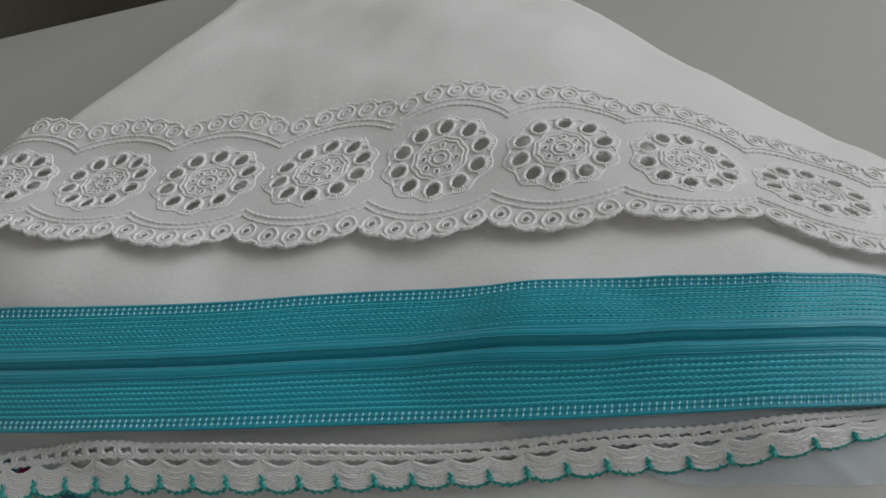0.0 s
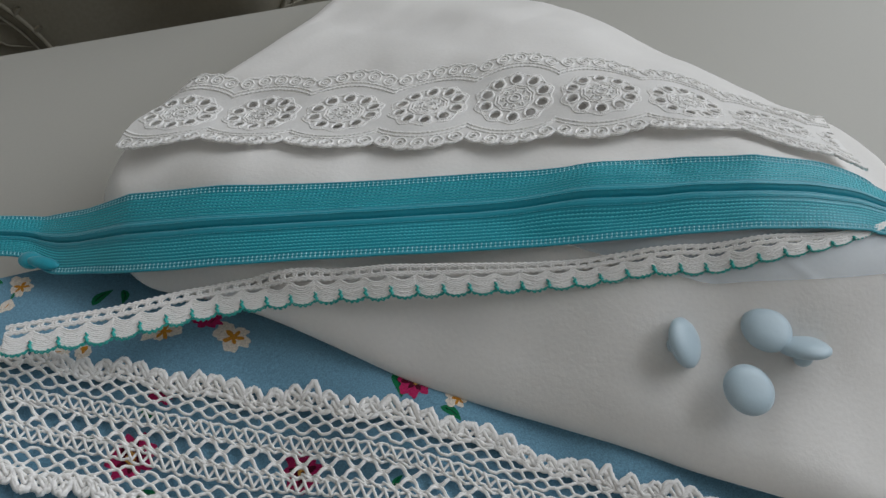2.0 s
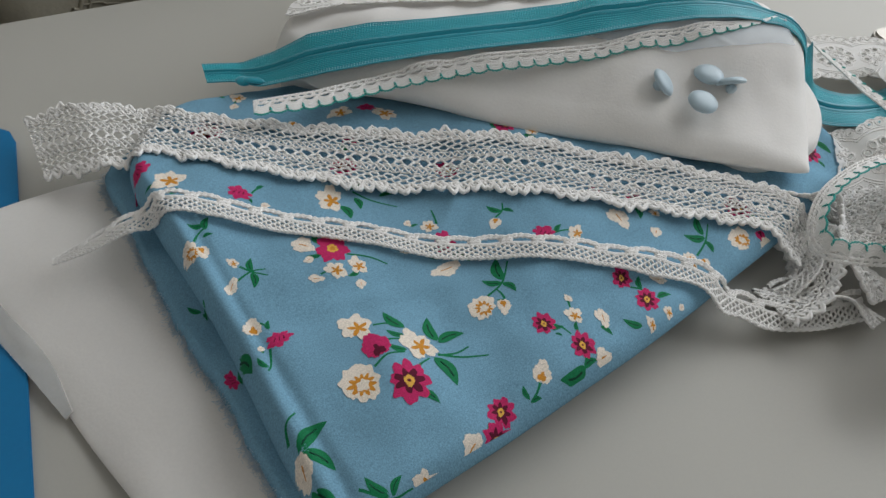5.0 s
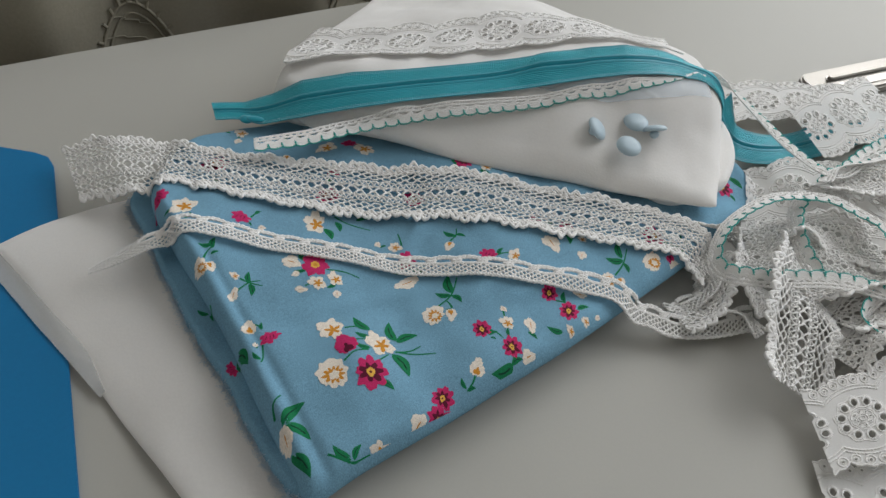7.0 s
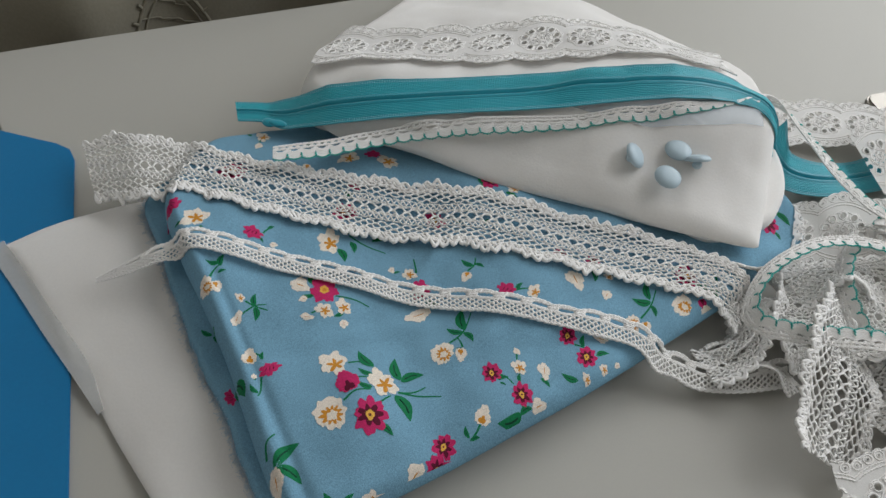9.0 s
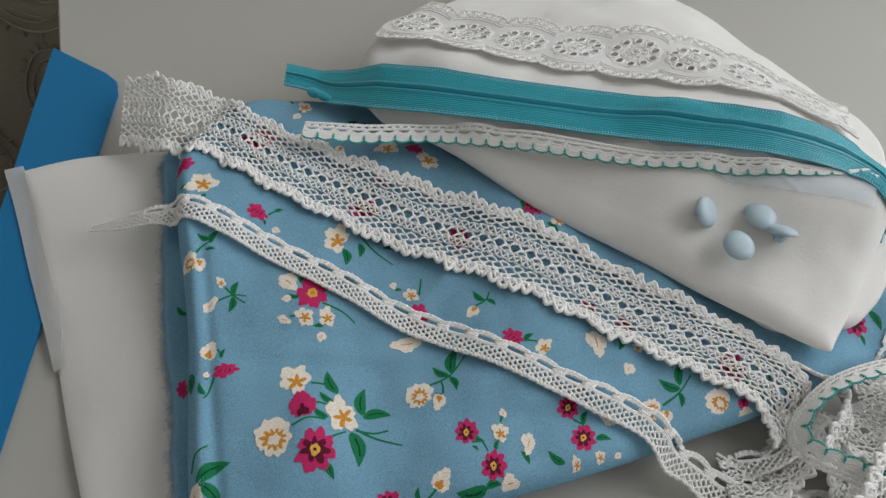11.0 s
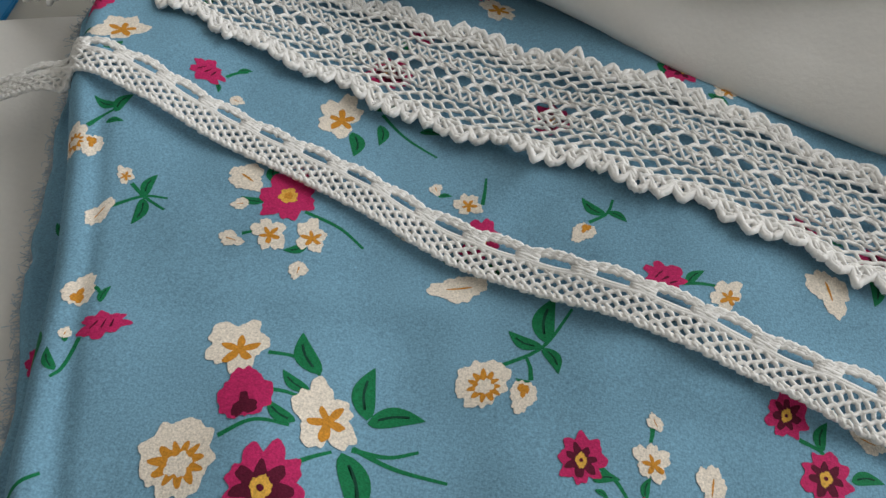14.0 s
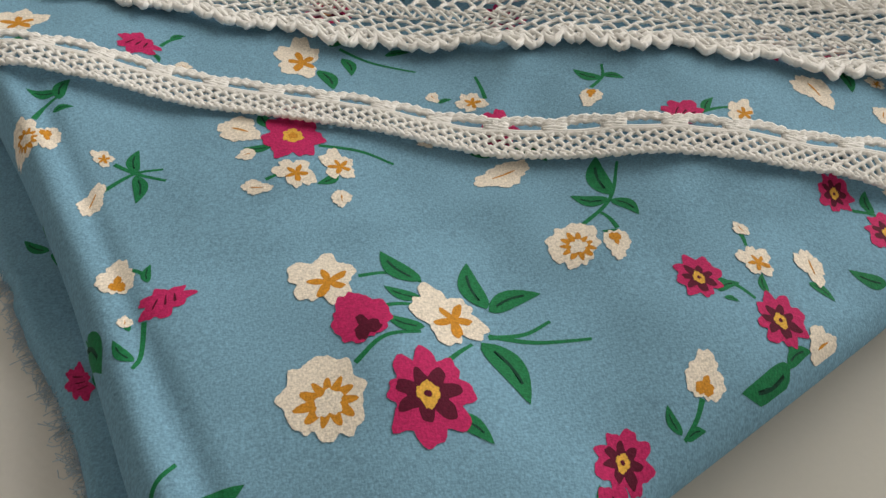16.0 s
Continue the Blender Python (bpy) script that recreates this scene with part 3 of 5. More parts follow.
def picot_lace(band, owner, seed=0, flip=False):
    """White crochet trim: a slotted heading, half-moon holes, close-worked scallops and a teal picot edge."""
    f = (lambda v: 1 - v) if flip else (lambda v: v)
    s = np.arange(0, band.length, 0.0004)
    p = 0.0063
    bow = np.abs(np.sin(np.pi * s / p)) ** 0.8
    lines = [on_band(band, s, f(v0 + 0.02 * np.sin(s * 2 * np.pi / 0.0016 + k)), 0.0004, 0.00040) for k, v0 in enumerate((0.03, 0.08, 0.235, 0.285))]
    for c in np.arange(p / 4, band.length - 0.001, p / 2):
        t = np.linspace(0, 1, 8)
        for d in (-0.00035, 0.00035):
            lines.append(on_band(band, c + d + 0.0002 * np.sin(t * 9), f(0.06 + 0.2 * t), 0.0004, 0.00036))
    part("heading", tube_mesh("heading", lines, LACE), owner)
    fans = []
    for k in range(9):
        q = k / 8
        v0 = (0.30 + 0.18 * bow) * (1 - q) + (0.78 + 0.14 * bow) * q
        fans.append(on_band(band, s, f(v0 + 0.010 * np.sin(s * 2 * np.pi / 0.0011 + 2 * k)), 0.0004 + jitter(len(s), 0.0001, k), 0.00038))
    tagged(part("scallop", tube_mesh("scallop", fans, LACE), owner), kind="stuff")
    teal = [on_band(band, s, f(0.82 + 0.13 * bow + 0.035 * np.sin(s * 2 * np.pi / 0.0012)), 0.0005, 0.00026), on_band(band, s, f(0.85 + 0.13 * bow + 0.035 * np.cos(s * 2 * np.pi / 0.0013)), 0.0004, 0.00026)]
    for c in np.arange(p, band.length - 0.001, p):
        t = np.linspace(0, 1, 9)
        teal.append(on_band(band, c + 0.0003 * np.sin(t * 12), f(0.84 - 0.24 * t), 0.0009, 0.00045 * (1 - 0.6 * t)))
    part("teal_edge", tube_mesh("teal_edge", teal, MINT), owner, "teal crochet picot edge")


from mathutils import geometry

P_EYE, W_EYE = 0.0250, 0.0400


def eyelet_edge(s, side):
    """How far the scalloped edge stands from the band's middle."""
    big = np.abs(np.sin(np.pi * s / P_EYE)) ** 0.75
    small = np.abs(np.sin(np.pi * s / (P_EYE / 5)))
    return side * (0.0155 + 0.0036 * big + 0.0008 * small)


def eyelet_holes():
    out = []
    for k in range(10):
        a = 2 * np.pi * k / 10 + 0.3
        out.append((P_EYE / 2 + 0.0086 * np.cos(a), 0.0073 * np.sin(a), 0.00150, 0.00135, a))
    for k in range(8):
        a = 2 * np.pi * k / 8
        out.append((P_EYE / 2 + 0.0034 * np.cos(a), 0.0030 * np.sin(a), 0.00042, 0.00036, a))
    for side in (-1, 1):
        for k in range(5):
            x = P_EYE * (k + 0.5) / 5
            out.append((x, eyelet_edge(np.array(x), side) - side * 0.0025, 0.00062, 0.00055, 0.0))
    return out


def eyelet_unit():
    """One repeat of the cloth with its holes cut out: flat points (along, across) and triangles."""
    pts, edges = [], []

    def loop(ring, closed=True):
        n = len(pts)
        pts.extend(ring)
        m = len(ring)
        edges.extend([(n + i, n + (i + 1) % m) for i in range(m if closed else m - 1)])

    x = np.linspace(0, P_EYE, 41)
    lo, hi = eyelet_edge(x, -1), eyelet_edge(x, 1)
    rise = np.linspace(lo[0], hi[0], 22)[1:-1]
    ring = [(a, b) for a, b in zip(x, lo)] + [(P_EYE, b) for b in rise] + [(a, b) for a, b in zip(x[::-1], hi[::-1])] + [(0.0, b) for b in rise[::-1]]
    loop(ring)
    holes = eyelet_holes()
    for cx, cy, a, b, turn in holes:
        t = np.linspace(0, 2 * np.pi, 14 if a > 0.0008 else 8, endpoint=False)
        u, v = a * np.cos(t), b * np.sin(t)
        loop([(cx + p * np.cos(turn) - q * np.sin(turn), cy + p * np.sin(turn) + q * np.cos(turn)) for p, q in zip(u, v)])

    def inside(px, py, grow):
        for cx, cy, a, b, turn in holes:
            dx, dy = px - cx, py - cy
            p, q = dx * np.cos(turn) + dy * np.sin(turn), -dx * np.sin(turn) + dy * np.cos(turn)
            if (p / (a + grow)) ** 2 + (q / (b + grow)) ** 2 < 1:
                return True
        return False

    for gx in np.arange(0.0008, P_EYE - 0.0004, 0.0010):
        for gy in np.arange(-0.019, 0.019, 0.0010):
            if eyelet_edge(np.array(gx), -1) + 0.0005 < gy < eyelet_edge(np.array(gx), 1) - 0.0005 and not inside(gx, gy, 0.0003):
                pts.append((gx, gy))
    v, _, f, *_ = geometry.delaunay_2d_cdt([Vector(p) for p in pts], edges, [], 0, 1e-7)
    v = np.array([tuple(p) for p in v])
    keep = []
    for tri in f:
        c = v[list(tri)].mean(0)
        if eyelet_edge(np.array(c[0]), -1) <= c[1] <= eyelet_edge(np.array(c[0]), 1) and not inside(c[0], c[1], 0.0):
            keep.append(tuple(tri))
    return v, keep


EYE_V, EYE_F = eyelet_unit()


def stitched(t):
    """Thickness along an embroidered line, thread by thread."""
    return 1 + 0.22 * (-1.0) ** np.arange(len(t))


def eyelet_lace(band, owner, start=0.0):
    count = int((band.length + start) / P_EYE) + 1
    verts, faces, cords, rims = [], [], [], []

    def v_of(y):
        return 0.5 + np.asarray(y) / W_EYE

    def cord(sx, y, h, r, into):
        ok = (sx >= 0) & (sx <= band.length)
        if ok.all():
            into.append(on_band(band, sx, v_of(y), h, r))

    for k in range(count):
        s0 = k * P_EYE - start
        sx = EYE_V[:, 0] + s0
        n = sum(len(q) for q in verts)
        ok = (sx >= -1e-6) & (sx <= band.length + 1e-6)
        verts.append(band.at(np.clip(sx, 0, band.length), v_of(EYE_V[:, 1]), 0.0003))
        faces += [tuple(int(i) + n for i in t) for t in EYE_F if ok[list(t)].any()]
        for cx, cy, a, b, turn in eyelet_holes():
            large = a > 0.0008
            t = np.linspace(0, 2 * np.pi, 19 if large else 15)
            u, w = (a + 0.0004) * np.cos(t), (b + 0.0004) * np.sin(t)
            if not large:
                u, w = (a + 0.0002) * np.cos(t), (b + 0.0002) * np.sin(t)
            cord(s0 + cx + u * np.cos(turn) - w * np.sin(turn), cy + u * np.sin(turn) + w * np.cos(turn), 0.0003, (0.00046 if large else 0.00026) * stitched(t), rims)
            if abs(cy) > 0.011:
                square = 1 + 0.03 * np.cos(4 * t)
                cord(s0 + cx + 0.0019 * square * np.cos(t), cy + 0.0019 * square * np.sin(t), 0.00032, 0.00036, rims)
            if large:
                for q in np.linspace(-1.0, 1.0, 11):
                    g = np.linspace(1.35, 2.05, 3)
                    cord(s0 + cx + a * g * np.cos(turn + q), cy + b * g * np.sin(turn + q), 0.00045 - 0.0003 * (g - 1.35), 0.00029, rims)
        t = np.linspace(0, 2 * np.pi, 81)
        for rad, deep, th, h in ((0.0112, 0.0006, 0.00036, 0.0002), (0.0056, 0.0002, 0.0004, 0.0003), (0.0047, 0.0002, 0.00036, 0.0003), (0.0022, 0.0001, 0.00036, 0.0003), (0.0012, 0.0, 0.00036, 0.0003)):
            rr = rad + deep * np.cos(10 * (t - 0.3))
            cord(s0 + P_EYE / 2 + rr * np.cos(t), 0.86 * rr * np.sin(t), h, th * stitched(t), rims)
    s = np.arange(0, band.length, 0.0004)
    big = np.abs(np.sin(np.pi * (s + start) / P_EYE)) ** 0.75
    for side in (-1, 1):
        for off, r in ((0.0092, 0.00040), (0.0107, 0.00036)):
            cords.append(on_band(band, s, v_of(side * (off + 0.0040 * big)), 0.0003 + 0.00012 * np.sin(s * 7000), r * (1 + 0.3 * np.sin(s * 2 * np.pi / 0.0013))))
        cords.append(on_band(band, s, v_of(eyelet_edge(s + start, side)), 0.0003 + 0.00012 * np.sin(s * 7000), 0.00042 * (1 + 0.25 * np.sin(s * 2 * np.pi / 0.0013))))
    me = mesh("ground", np.vstack(verts), faces, LACE_CLOTH)
    bm = bmesh.new()
    bm.from_mesh(me)
    bmesh.ops.remove_doubles(bm, verts=bm.verts, dist=2e-5)
    bmesh.ops.delete(bm, geom=[w for w in bm.verts if not w.link_faces], context="VERTS")
    bm.to_mesh(me)
    bm.free()
    part("ground", me, owner)
    if rims:
        tagged(part("embroidery", tube_mesh("embroidery", rims, LACE), owner), kind="stuff")
    tagged(part("embroidery_cord", tube_mesh("embroidery_cord", cords, LACE), owner), kind="stuff")


LACE_CLOTH = mat("eyelet_cloth", (0.95, 0.935, 0.91), 0.9, 1400, 0.04, 0.25, 60, trans=0.3)

# wide cotton lace across the floral cloth
wide_far = [(-0.222, 0.057, 0.013), (-0.197, 0.0545, 0.022), (-0.165, 0.0475), (-0.137, 0.036), (-0.103, 0.0305), (-0.065, 0.0235), (-0.03, 0.0180), (0.004, 0.006), (0.036, -0.002), (0.066, -0.010), (0.080, -0.017), (0.088, -0.026, 0.012)]
wide_near = [(-0.206, 0.0205, 0.012), (-0.181, 0.0140, 0.023), (-0.154, 0.010), (-0.126, 0.0015), (-0.101, -0.0025), (-0.077, -0.0080), (-0.054, -0.0125), (-0.023, -0.0175), (0.0, -0.0235), (0.029, -0.028), (0.048, -0.030), (0.068, -0.036), (0.073, -0.044, 0.010)]
wide = Ribbon(wide_far, wide_near, 0.0011, 260, 13)
wide_thing = thing("wide_lace", "wide ivory cotton bobbin lace with scalloped edges on floral fabric", "lace")
wide_lace(wide, wide_thing)


# narrow cotton lace
narrow = Ribbon([(-0.192, -0.0270, 0.0155), (-0.180, -0.0225, 0.0205), (-0.167, -0.0175, 0.0265), (-0.159, -0.0145), (-0.145, -0.0150), (-0.129, -0.0180), (-0.092, -0.0255), (-0.068, -0.033), (-0.036, -0.038), (-0.006, -0.044), (0.014, -0.046), (0.027, -0.0475), (0.037, -0.0525), (0.046, -0.0545, 0.010), (0.057, -0.0585, 0.007), (0.072, -0.0580, 0.006), (0.093, -0.0535, 0.007)], [(-0.192, -0.0285, 0.015), (-0.178, -0.0270, 0.020), (-0.164, -0.0240, 0.0255), (-0.155, -0.0240), (-0.142, -0.0250), (-0.125, -0.0280), (-0.088, -0.0365), (-0.065, -0.043), (-0.034, -0.048), (-0.004, -0.0535), (0.012, -0.0555), (0.0235, -0.0575), (0.032, -0.0625), (0.041, -0.0645, 0.009), (0.051, -0.0685, 0.006), (0.070, -0.0685, 0.004), (0.091, -0.0655, 0.004)], 0.0010, 300, 13)
narrow_thing = thing("narrow_lace", "narrow white cotton lace with oval holes across floral fabric", "lace")
narrow_lace(narrow, narrow_thing)

# zipper
zip_far = [(-0.152, 0.0795, 0.0235), (-0.135, 0.079, 0.024), (-0.120, 0.0765, 0.031), (-0.105, 0.0735, 0.041), (-0.084, 0.0724, 0.0455), (-0.0615, 0.072, 0.0475), (-0.0399, 0.0721, 0.0495), (-0.0195, 0.0733, 0.0508), (0.0012, 0.0732, 0.0535), (0.0205, 0.0728, 0.057), (0.0386, 0.0723, 0.0605), (0.0564, 0.0723, 0.062), (0.077, 0.0745, 0.0575), (0.090, 0.0725, 0.0535), (0.1, 0.066, 0.047), (0.107, 0.060, 0.039), (0.113, 0.060, 0.029)]
zip_near = [(-0.1485, 0.0655, 0.0235), (-0.136, 0.064, 0.0245), (-0.126, 0.0575, 0.0265), (-0.113, 0.0545, 0.031), (-0.097, 0.051, 0.037), (-0.0782, 0.0497, 0.0415), (-0.056, 0.049, 0.0455), (-0.0358, 0.0489, 0.048), (-0.0167, 0.0493, 0.0495), (0.0019, 0.0493, 0.052), (0.0195, 0.049, 0.0555), (0.0363, 0.0493, 0.058), (0.0527, 0.05, 0.0595), (0.0697, 0.051, 0.059), (0.083, 0.0525, 0.0565), (0.094, 0.052, 0.0495), (0.1025, 0.049, 0.040), (0.110, 0.048, 0.028)]


ZIP_ROWS = [0.10 + 0.041 * k for k in range(7)] + [0.645 + 0.041 * k for k in range(7)]


def zip_tape(band, owner):
    """Two woven tapes with corded ribs, rolled inwards over a hidden coil."""

    def profile(S, V):
        h = 0.00028 * np.abs(np.sin((V - 0.10) / 0.041 * np.pi)) * ((V < 0.37) | (V > 0.62))
        h = h + 0.0011 * np.exp(-(((V - 0.435) / 0.05) ** 2)) + 0.0008 * np.exp(-(((V - 0.575) / 0.05) ** 2)) - 0.0008 * np.exp(-(((V - 0.508) / 0.012) ** 2))
        return h

    part("tape", band.strip("tape", TEAL, 0, 1, 0.0004, int(band.length / 0.0022), 126, profile=profile), owner)
    s = np.arange(0, band.length, 0.00025)
    w = 2 * np.pi * s
    rib = [on_band(band, s, v + 0.005 * np.sin(w / 0.0011 + k), 0.00055 + 0.0001 * np.sin(w / 0.0011), 0.00021) for k, v in enumerate(ZIP_ROWS)]
    tagged(part("rib", tube_mesh("rib", rib, TEAL_LIGHT, 4), owner, "lighter turquoise corded ribs"), kind="stuff")
    stitch = [on_band(band, c + np.array([0.0, 0.0001, 0.0]), v + np.array([-0.011, 0.0, 0.011]), 0.0006, 0.00020) for v in (0.030, 0.066, 0.934, 0.970) for c in np.arange(0.0005, band.length, 0.00115)]
    tagged(part("edge_stitching", tube_mesh("edge_stitching", stitch, PALE, 4), owner, "pale teal stitch rows along the tape edge"), kind="stuff")
    cord = [on_band(band, s, v + 0.0 * s, h, r) for v, h, r in ((0.005, 0.0004, 0.00035), (0.995, 0.0004, 0.00035), (0.455, 0.0014, 0.00016), (0.40, 0.0011, 0.00014), (0.56, 0.0011, 0.00016), (0.61, 0.0009, 0.00014))]
    tagged(part("coil", tube_mesh("coil", cord, TEAL), owner), kind="stuff")


zipper = Ribbon(zip_far, zip_near, 0.0012, 320, 5)
zipper_thing = thing("zipper", "long turquoise invisible zipper lying over white fabric", "zipper")
zip_tape(zipper, zipper_thing)
tail = Band([(0.108, 0.056, 0.036, -62), (0.117, 0.056, 0.022, -48), (0.130, 0.056, 0.011, -22), (0.150, 0.056, 0.007, -8), (0.175, 0.062, 0.005, 0), (0.205, 0.075, 0.004, 0), (0.25, 0.083, 0.004, 0)], 0.022)
zip_tape(tail, zipper_thing)


def blob(name, centre, size, material, turn=None, rings=12, segs=24, power=1.0):
    bm = bmesh.new()
    bmesh.ops.create_uvsphere(bm, u_segments=segs, v_segments=rings, radius=1)
    for v in bm.verts:
        v.co.z = math.copysign(abs(v.co.z) ** power, v.co.z)
    m = Matrix.Translation(centre) @ (turn or Matrix()) @ Matrix.Diagonal((*size, 1))
    bmesh.ops.transform(bm, matrix=m, verts=bm.verts)
    me = bpy.data.meshes.new(name)
    bm.to_mesh(me)
    bm.free()
    me.polygons.foreach_set("use_smooth", [True] * len(me.polygons))
    me.materials.append(material)
    return me


slide = part("slider", blob("slider", (-0.1330, 0.0618, 0.0266), (0.0034, 0.0026, 0.0018), TEAL, Matrix.Rotation(radians(-18), 4, "Z")), zipper_thing, "small turquoise zip slider")
part("pull", blob("pull", (-0.1285, 0.0600, 0.0280), (0.0046, 0.0019, 0.0012), TEAL, Matrix.Rotation(radians(-14), 4, "Z")), slide)

# trim with teal edge on the white stack
picot_far = [(-0.127, 0.0355, 0.0345), (-0.103, 0.0415, 0.0345), (-0.0803, 0.0472, 0.036), (-0.0571, 0.0480, 0.0413), (-0.0354, 0.0470, 0.0468), (-0.0162, 0.0465, 0.0485), (0.0019, 0.0465, 0.0495), (0.0198, 0.0475, 0.0508), (0.0374, 0.0480, 0.0525), (0.0551, 0.0495, 0.0545), (0.0721, 0.0515, 0.0555), (0.085, 0.055, 0.0555), (0.094, 0.060, 0.0535)]
picot_near = [(-0.126, 0.027, 0.0335), (-0.103, 0.032, 0.0325), (-0.078, 0.0385, 0.0345), (-0.055, 0.0400, 0.0385), (-0.033, 0.0395, 0.043), (-0.0155, 0.0398, 0.0445), (-0.002, 0.0403, 0.0455), (0.0141, 0.0408, 0.0475), (0.0334, 0.042, 0.050), (0.0518, 0.0435, 0.0528), (0.0705, 0.0475, 0.0545), (0.084, 0.053, 0.055), (0.094, 0.059, 0.0535)]
picot = Ribbon(picot_far, picot_near, 0.0012, 300, 5)
picot_thing = thing("picot_lace", "narrow white crochet trim with a teal picot edge", "lace")
picot_lace(picot, picot_thing)

# sheer blue lining between zip and trim
lining_far = [(0.006, 0.0515), (0.0195, 0.0530), (0.0363, 0.0535), (0.0527, 0.0545), (0.0697, 0.0555), (0.083, 0.0570), (0.094, 0.0570)]
lining_near = [(0.006, 0.0512), (0.020, 0.0465), (0.036, 0.0415), (0.052, 0.0405), (0.070, 0.0410), (0.085, 0.0430), (0.097, 0.0450)]
lining = Ribbon(lining_far, lining_near, 0.0006, 120, 5)
lining_thing = thing("lining_fabric", "sheer pale blue lining fabric between zip and white fabric", "fabric")
part("sheer_layer", lining.strip("sheer_layer", LINING, 0, 1, 0.0, 90, 16, profile=lambda S, V: 0.0004 * np.exp(-(((S - 0.040 - 0.02 * V) / 0.0012) ** 2)) + 0.0002 * np.sin(S * 260 + 5 * V)), lining_thing)

# eyelet lace on the white stack
eyelet_far = [(-0.108, 0.126), (-0.09, 0.1265), (-0.07, 0.1255), (-0.05, 0.124), (-0.03, 0.124), (-0.01, 0.127), (0.01, 0.1285), (0.03, 0.1275), (0.05, 0.123), (0.072, 0.116), (0.095, 0.109)]
eyelet_near = [(-0.116, 0.0915), (-0.091, 0.0895), (-0.0677, 0.085), (-0.0468, 0.084), (-0.0251, 0.0843), (-0.0049, 0.0843), (0.0154, 0.0848), (0.0353, 0.0848), (0.0557, 0.0845), (0.0724, 0.0795), (0.09, 0.074)]
eyelet = Ribbon(eyelet_far, eyelet_near, 0.0016, ripple=0.0007)
eyelet_thing = thing("eyelet_lace", "white embroidered eyelet lace edging on white fabric", "lace")
mid_s = float(eyelet.s[np.argmin(abs(eyelet.grid[:, 4, 0] + 0.001))])
eyelet_lace(eyelet, eyelet_thing, (P_EYE / 2 - mid_s) % P_EYE)


# ---- print on the floral cloth ----
def print_z(x, y):
    return np.maximum(upper.z(x, y), lower.z(x, y))


def keep_on(p):
    """Draws points that lie past the cloth's edge back onto it."""
    d, r = upper.edge(p[:, 0], p[:, 1])
    out = (d > r * 0.985) & ((lower.z(p[:, 0], p[:, 1]) < 0) | (p[:, 0] > -0.09))
    k = np.where(out, r * 0.985 / d, 1.0)[:, None]
    return upper.c + (p - upper.c) * k


class Print:
    def __init__(self):
        self.v, self.f, self.m, self.mats = [], [], [], []

    def fill(self, ring, material, lift, rings=4):
        """A star-shaped patch laid on the cloth, from its outline in millimetres."""
        ring = keep_on(np.array(ring, float) / 1000)
        c = ring.mean(0)
        n, at = len(ring), len(self.v)
        if material not in self.mats:
            self.mats.append(material)
        k = self.mats.index(material)
        self.v.append((*c, float(print_z(*c)) + lift))
        for q in range(1, rings + 1):
            p = c + (ring - c) * q / rings
            self.v += [(a, b, float(z) + lift) for (a, b), z in zip(p, print_z(p[:, 0], p[:, 1]))]
        for i in range(n):
            j = (i + 1) % n
            self.f.append((at, at + 1 + i, at + 1 + j))
            for q in range(rings - 1):
                o = at + 1 + q * n
                self.f.append((o + i, o + n + i, o + n + j, o + j))
        self.m += [k] * (n * rings)

    def finish(self, owner):
        me = mesh("print_motif", self.v, self.f, self.mats)
        me.polygons.foreach_set("material_index", self.m)
        return part("print_motif", me, owner)


def petals(x, y, r, turn, count, depth, sharp=1.0, wobble=0.08, squash=1.0, seed=0):
    t = np.linspace(0, 2 * np.pi, 72, endpoint=False)
    rng = np.random.default_rng(int(abs(x * 13 + y * 7)) + seed)
    k = np.abs(np.cos(count * t / 2 + 0.3 * np.sin(t))) ** sharp
    rad = r * (1 - depth + depth * k) * (1 + wobble * np.sin(2 * t + rng.uniform(0, 6)) + wobble * 0.7 * np.sin(3 * t + rng.uniform(0, 6)))
    rad = rad * (1 + 0.045 * np.sin(11 * t + rng.uniform(0, 6)) + 0.035 * np.sin(17 * t + rng.uniform(0, 6)) + 0.06 * np.sin(t + rng.uniform(0, 6)))
    u, v = rad * np.cos(t), rad * np.sin(t) * squash
    c, s_ = np.cos(radians(turn)), np.sin(radians(turn))
    return np.c_[x + u * c - v * s_, y + u * s_ + v * c]


def daisy(x, y, r, turn):
    return [(petals(x, y, r * 0.88, turn, 8, 0.16, 0.7, 0.07, 0.82), CREAM, 22), (petals(x + 0.12 * r, y - 0.08 * r, r * 0.50, turn, 11, 0.38, 1.0), ORANGE, 30), (petals(x + 0.12 * r, y - 0.1 * r, r * 0.27, turn, 5, 0.3), CREAM, 38)]


def star_flower(x, y, r, turn):
    return [(petals(x, y, r * 0.90, turn, 5, 0.36, 0.75, 0.12, 0.78), CREAM, 22), (petals(x + 0.1 * r, y - 0.1 * r, r * 0.44, turn + 20, 5, 0.7, 1.5), ORANGE, 30)]


def magenta_flower(x, y, r, turn):
    return [(petals(x, y, r * 0.91, turn, 8, 0.26, 1.1, 0.06, 0.92), PINK, 22), (petals(x, y - 0.03 * r, r * 0.58, turn + 20, 7, 0.45, 1.2), MAROON, 30), (petals(x, y - 0.03 * r, r * 0.27, turn, 4, 0.2, 1, 0.05, 0.75), YELLOW, 38), (petals(x, y - 0.03 * r, r * 0.07, turn, 3, 0.1), MAROON, 46)]


def pink_flower(x, y, r, turn):
    return [(petals(x, y, r * 0.92, turn, 7, 0.26, 1.0, 0.08, 0.85), PINK, 22), (petals(x, y, r * 0.27, turn, 6, 0.2), YELLOW, 30), (petals(x, y, r * 0.13, turn, 5, 0.3), ORANGE, 38)]


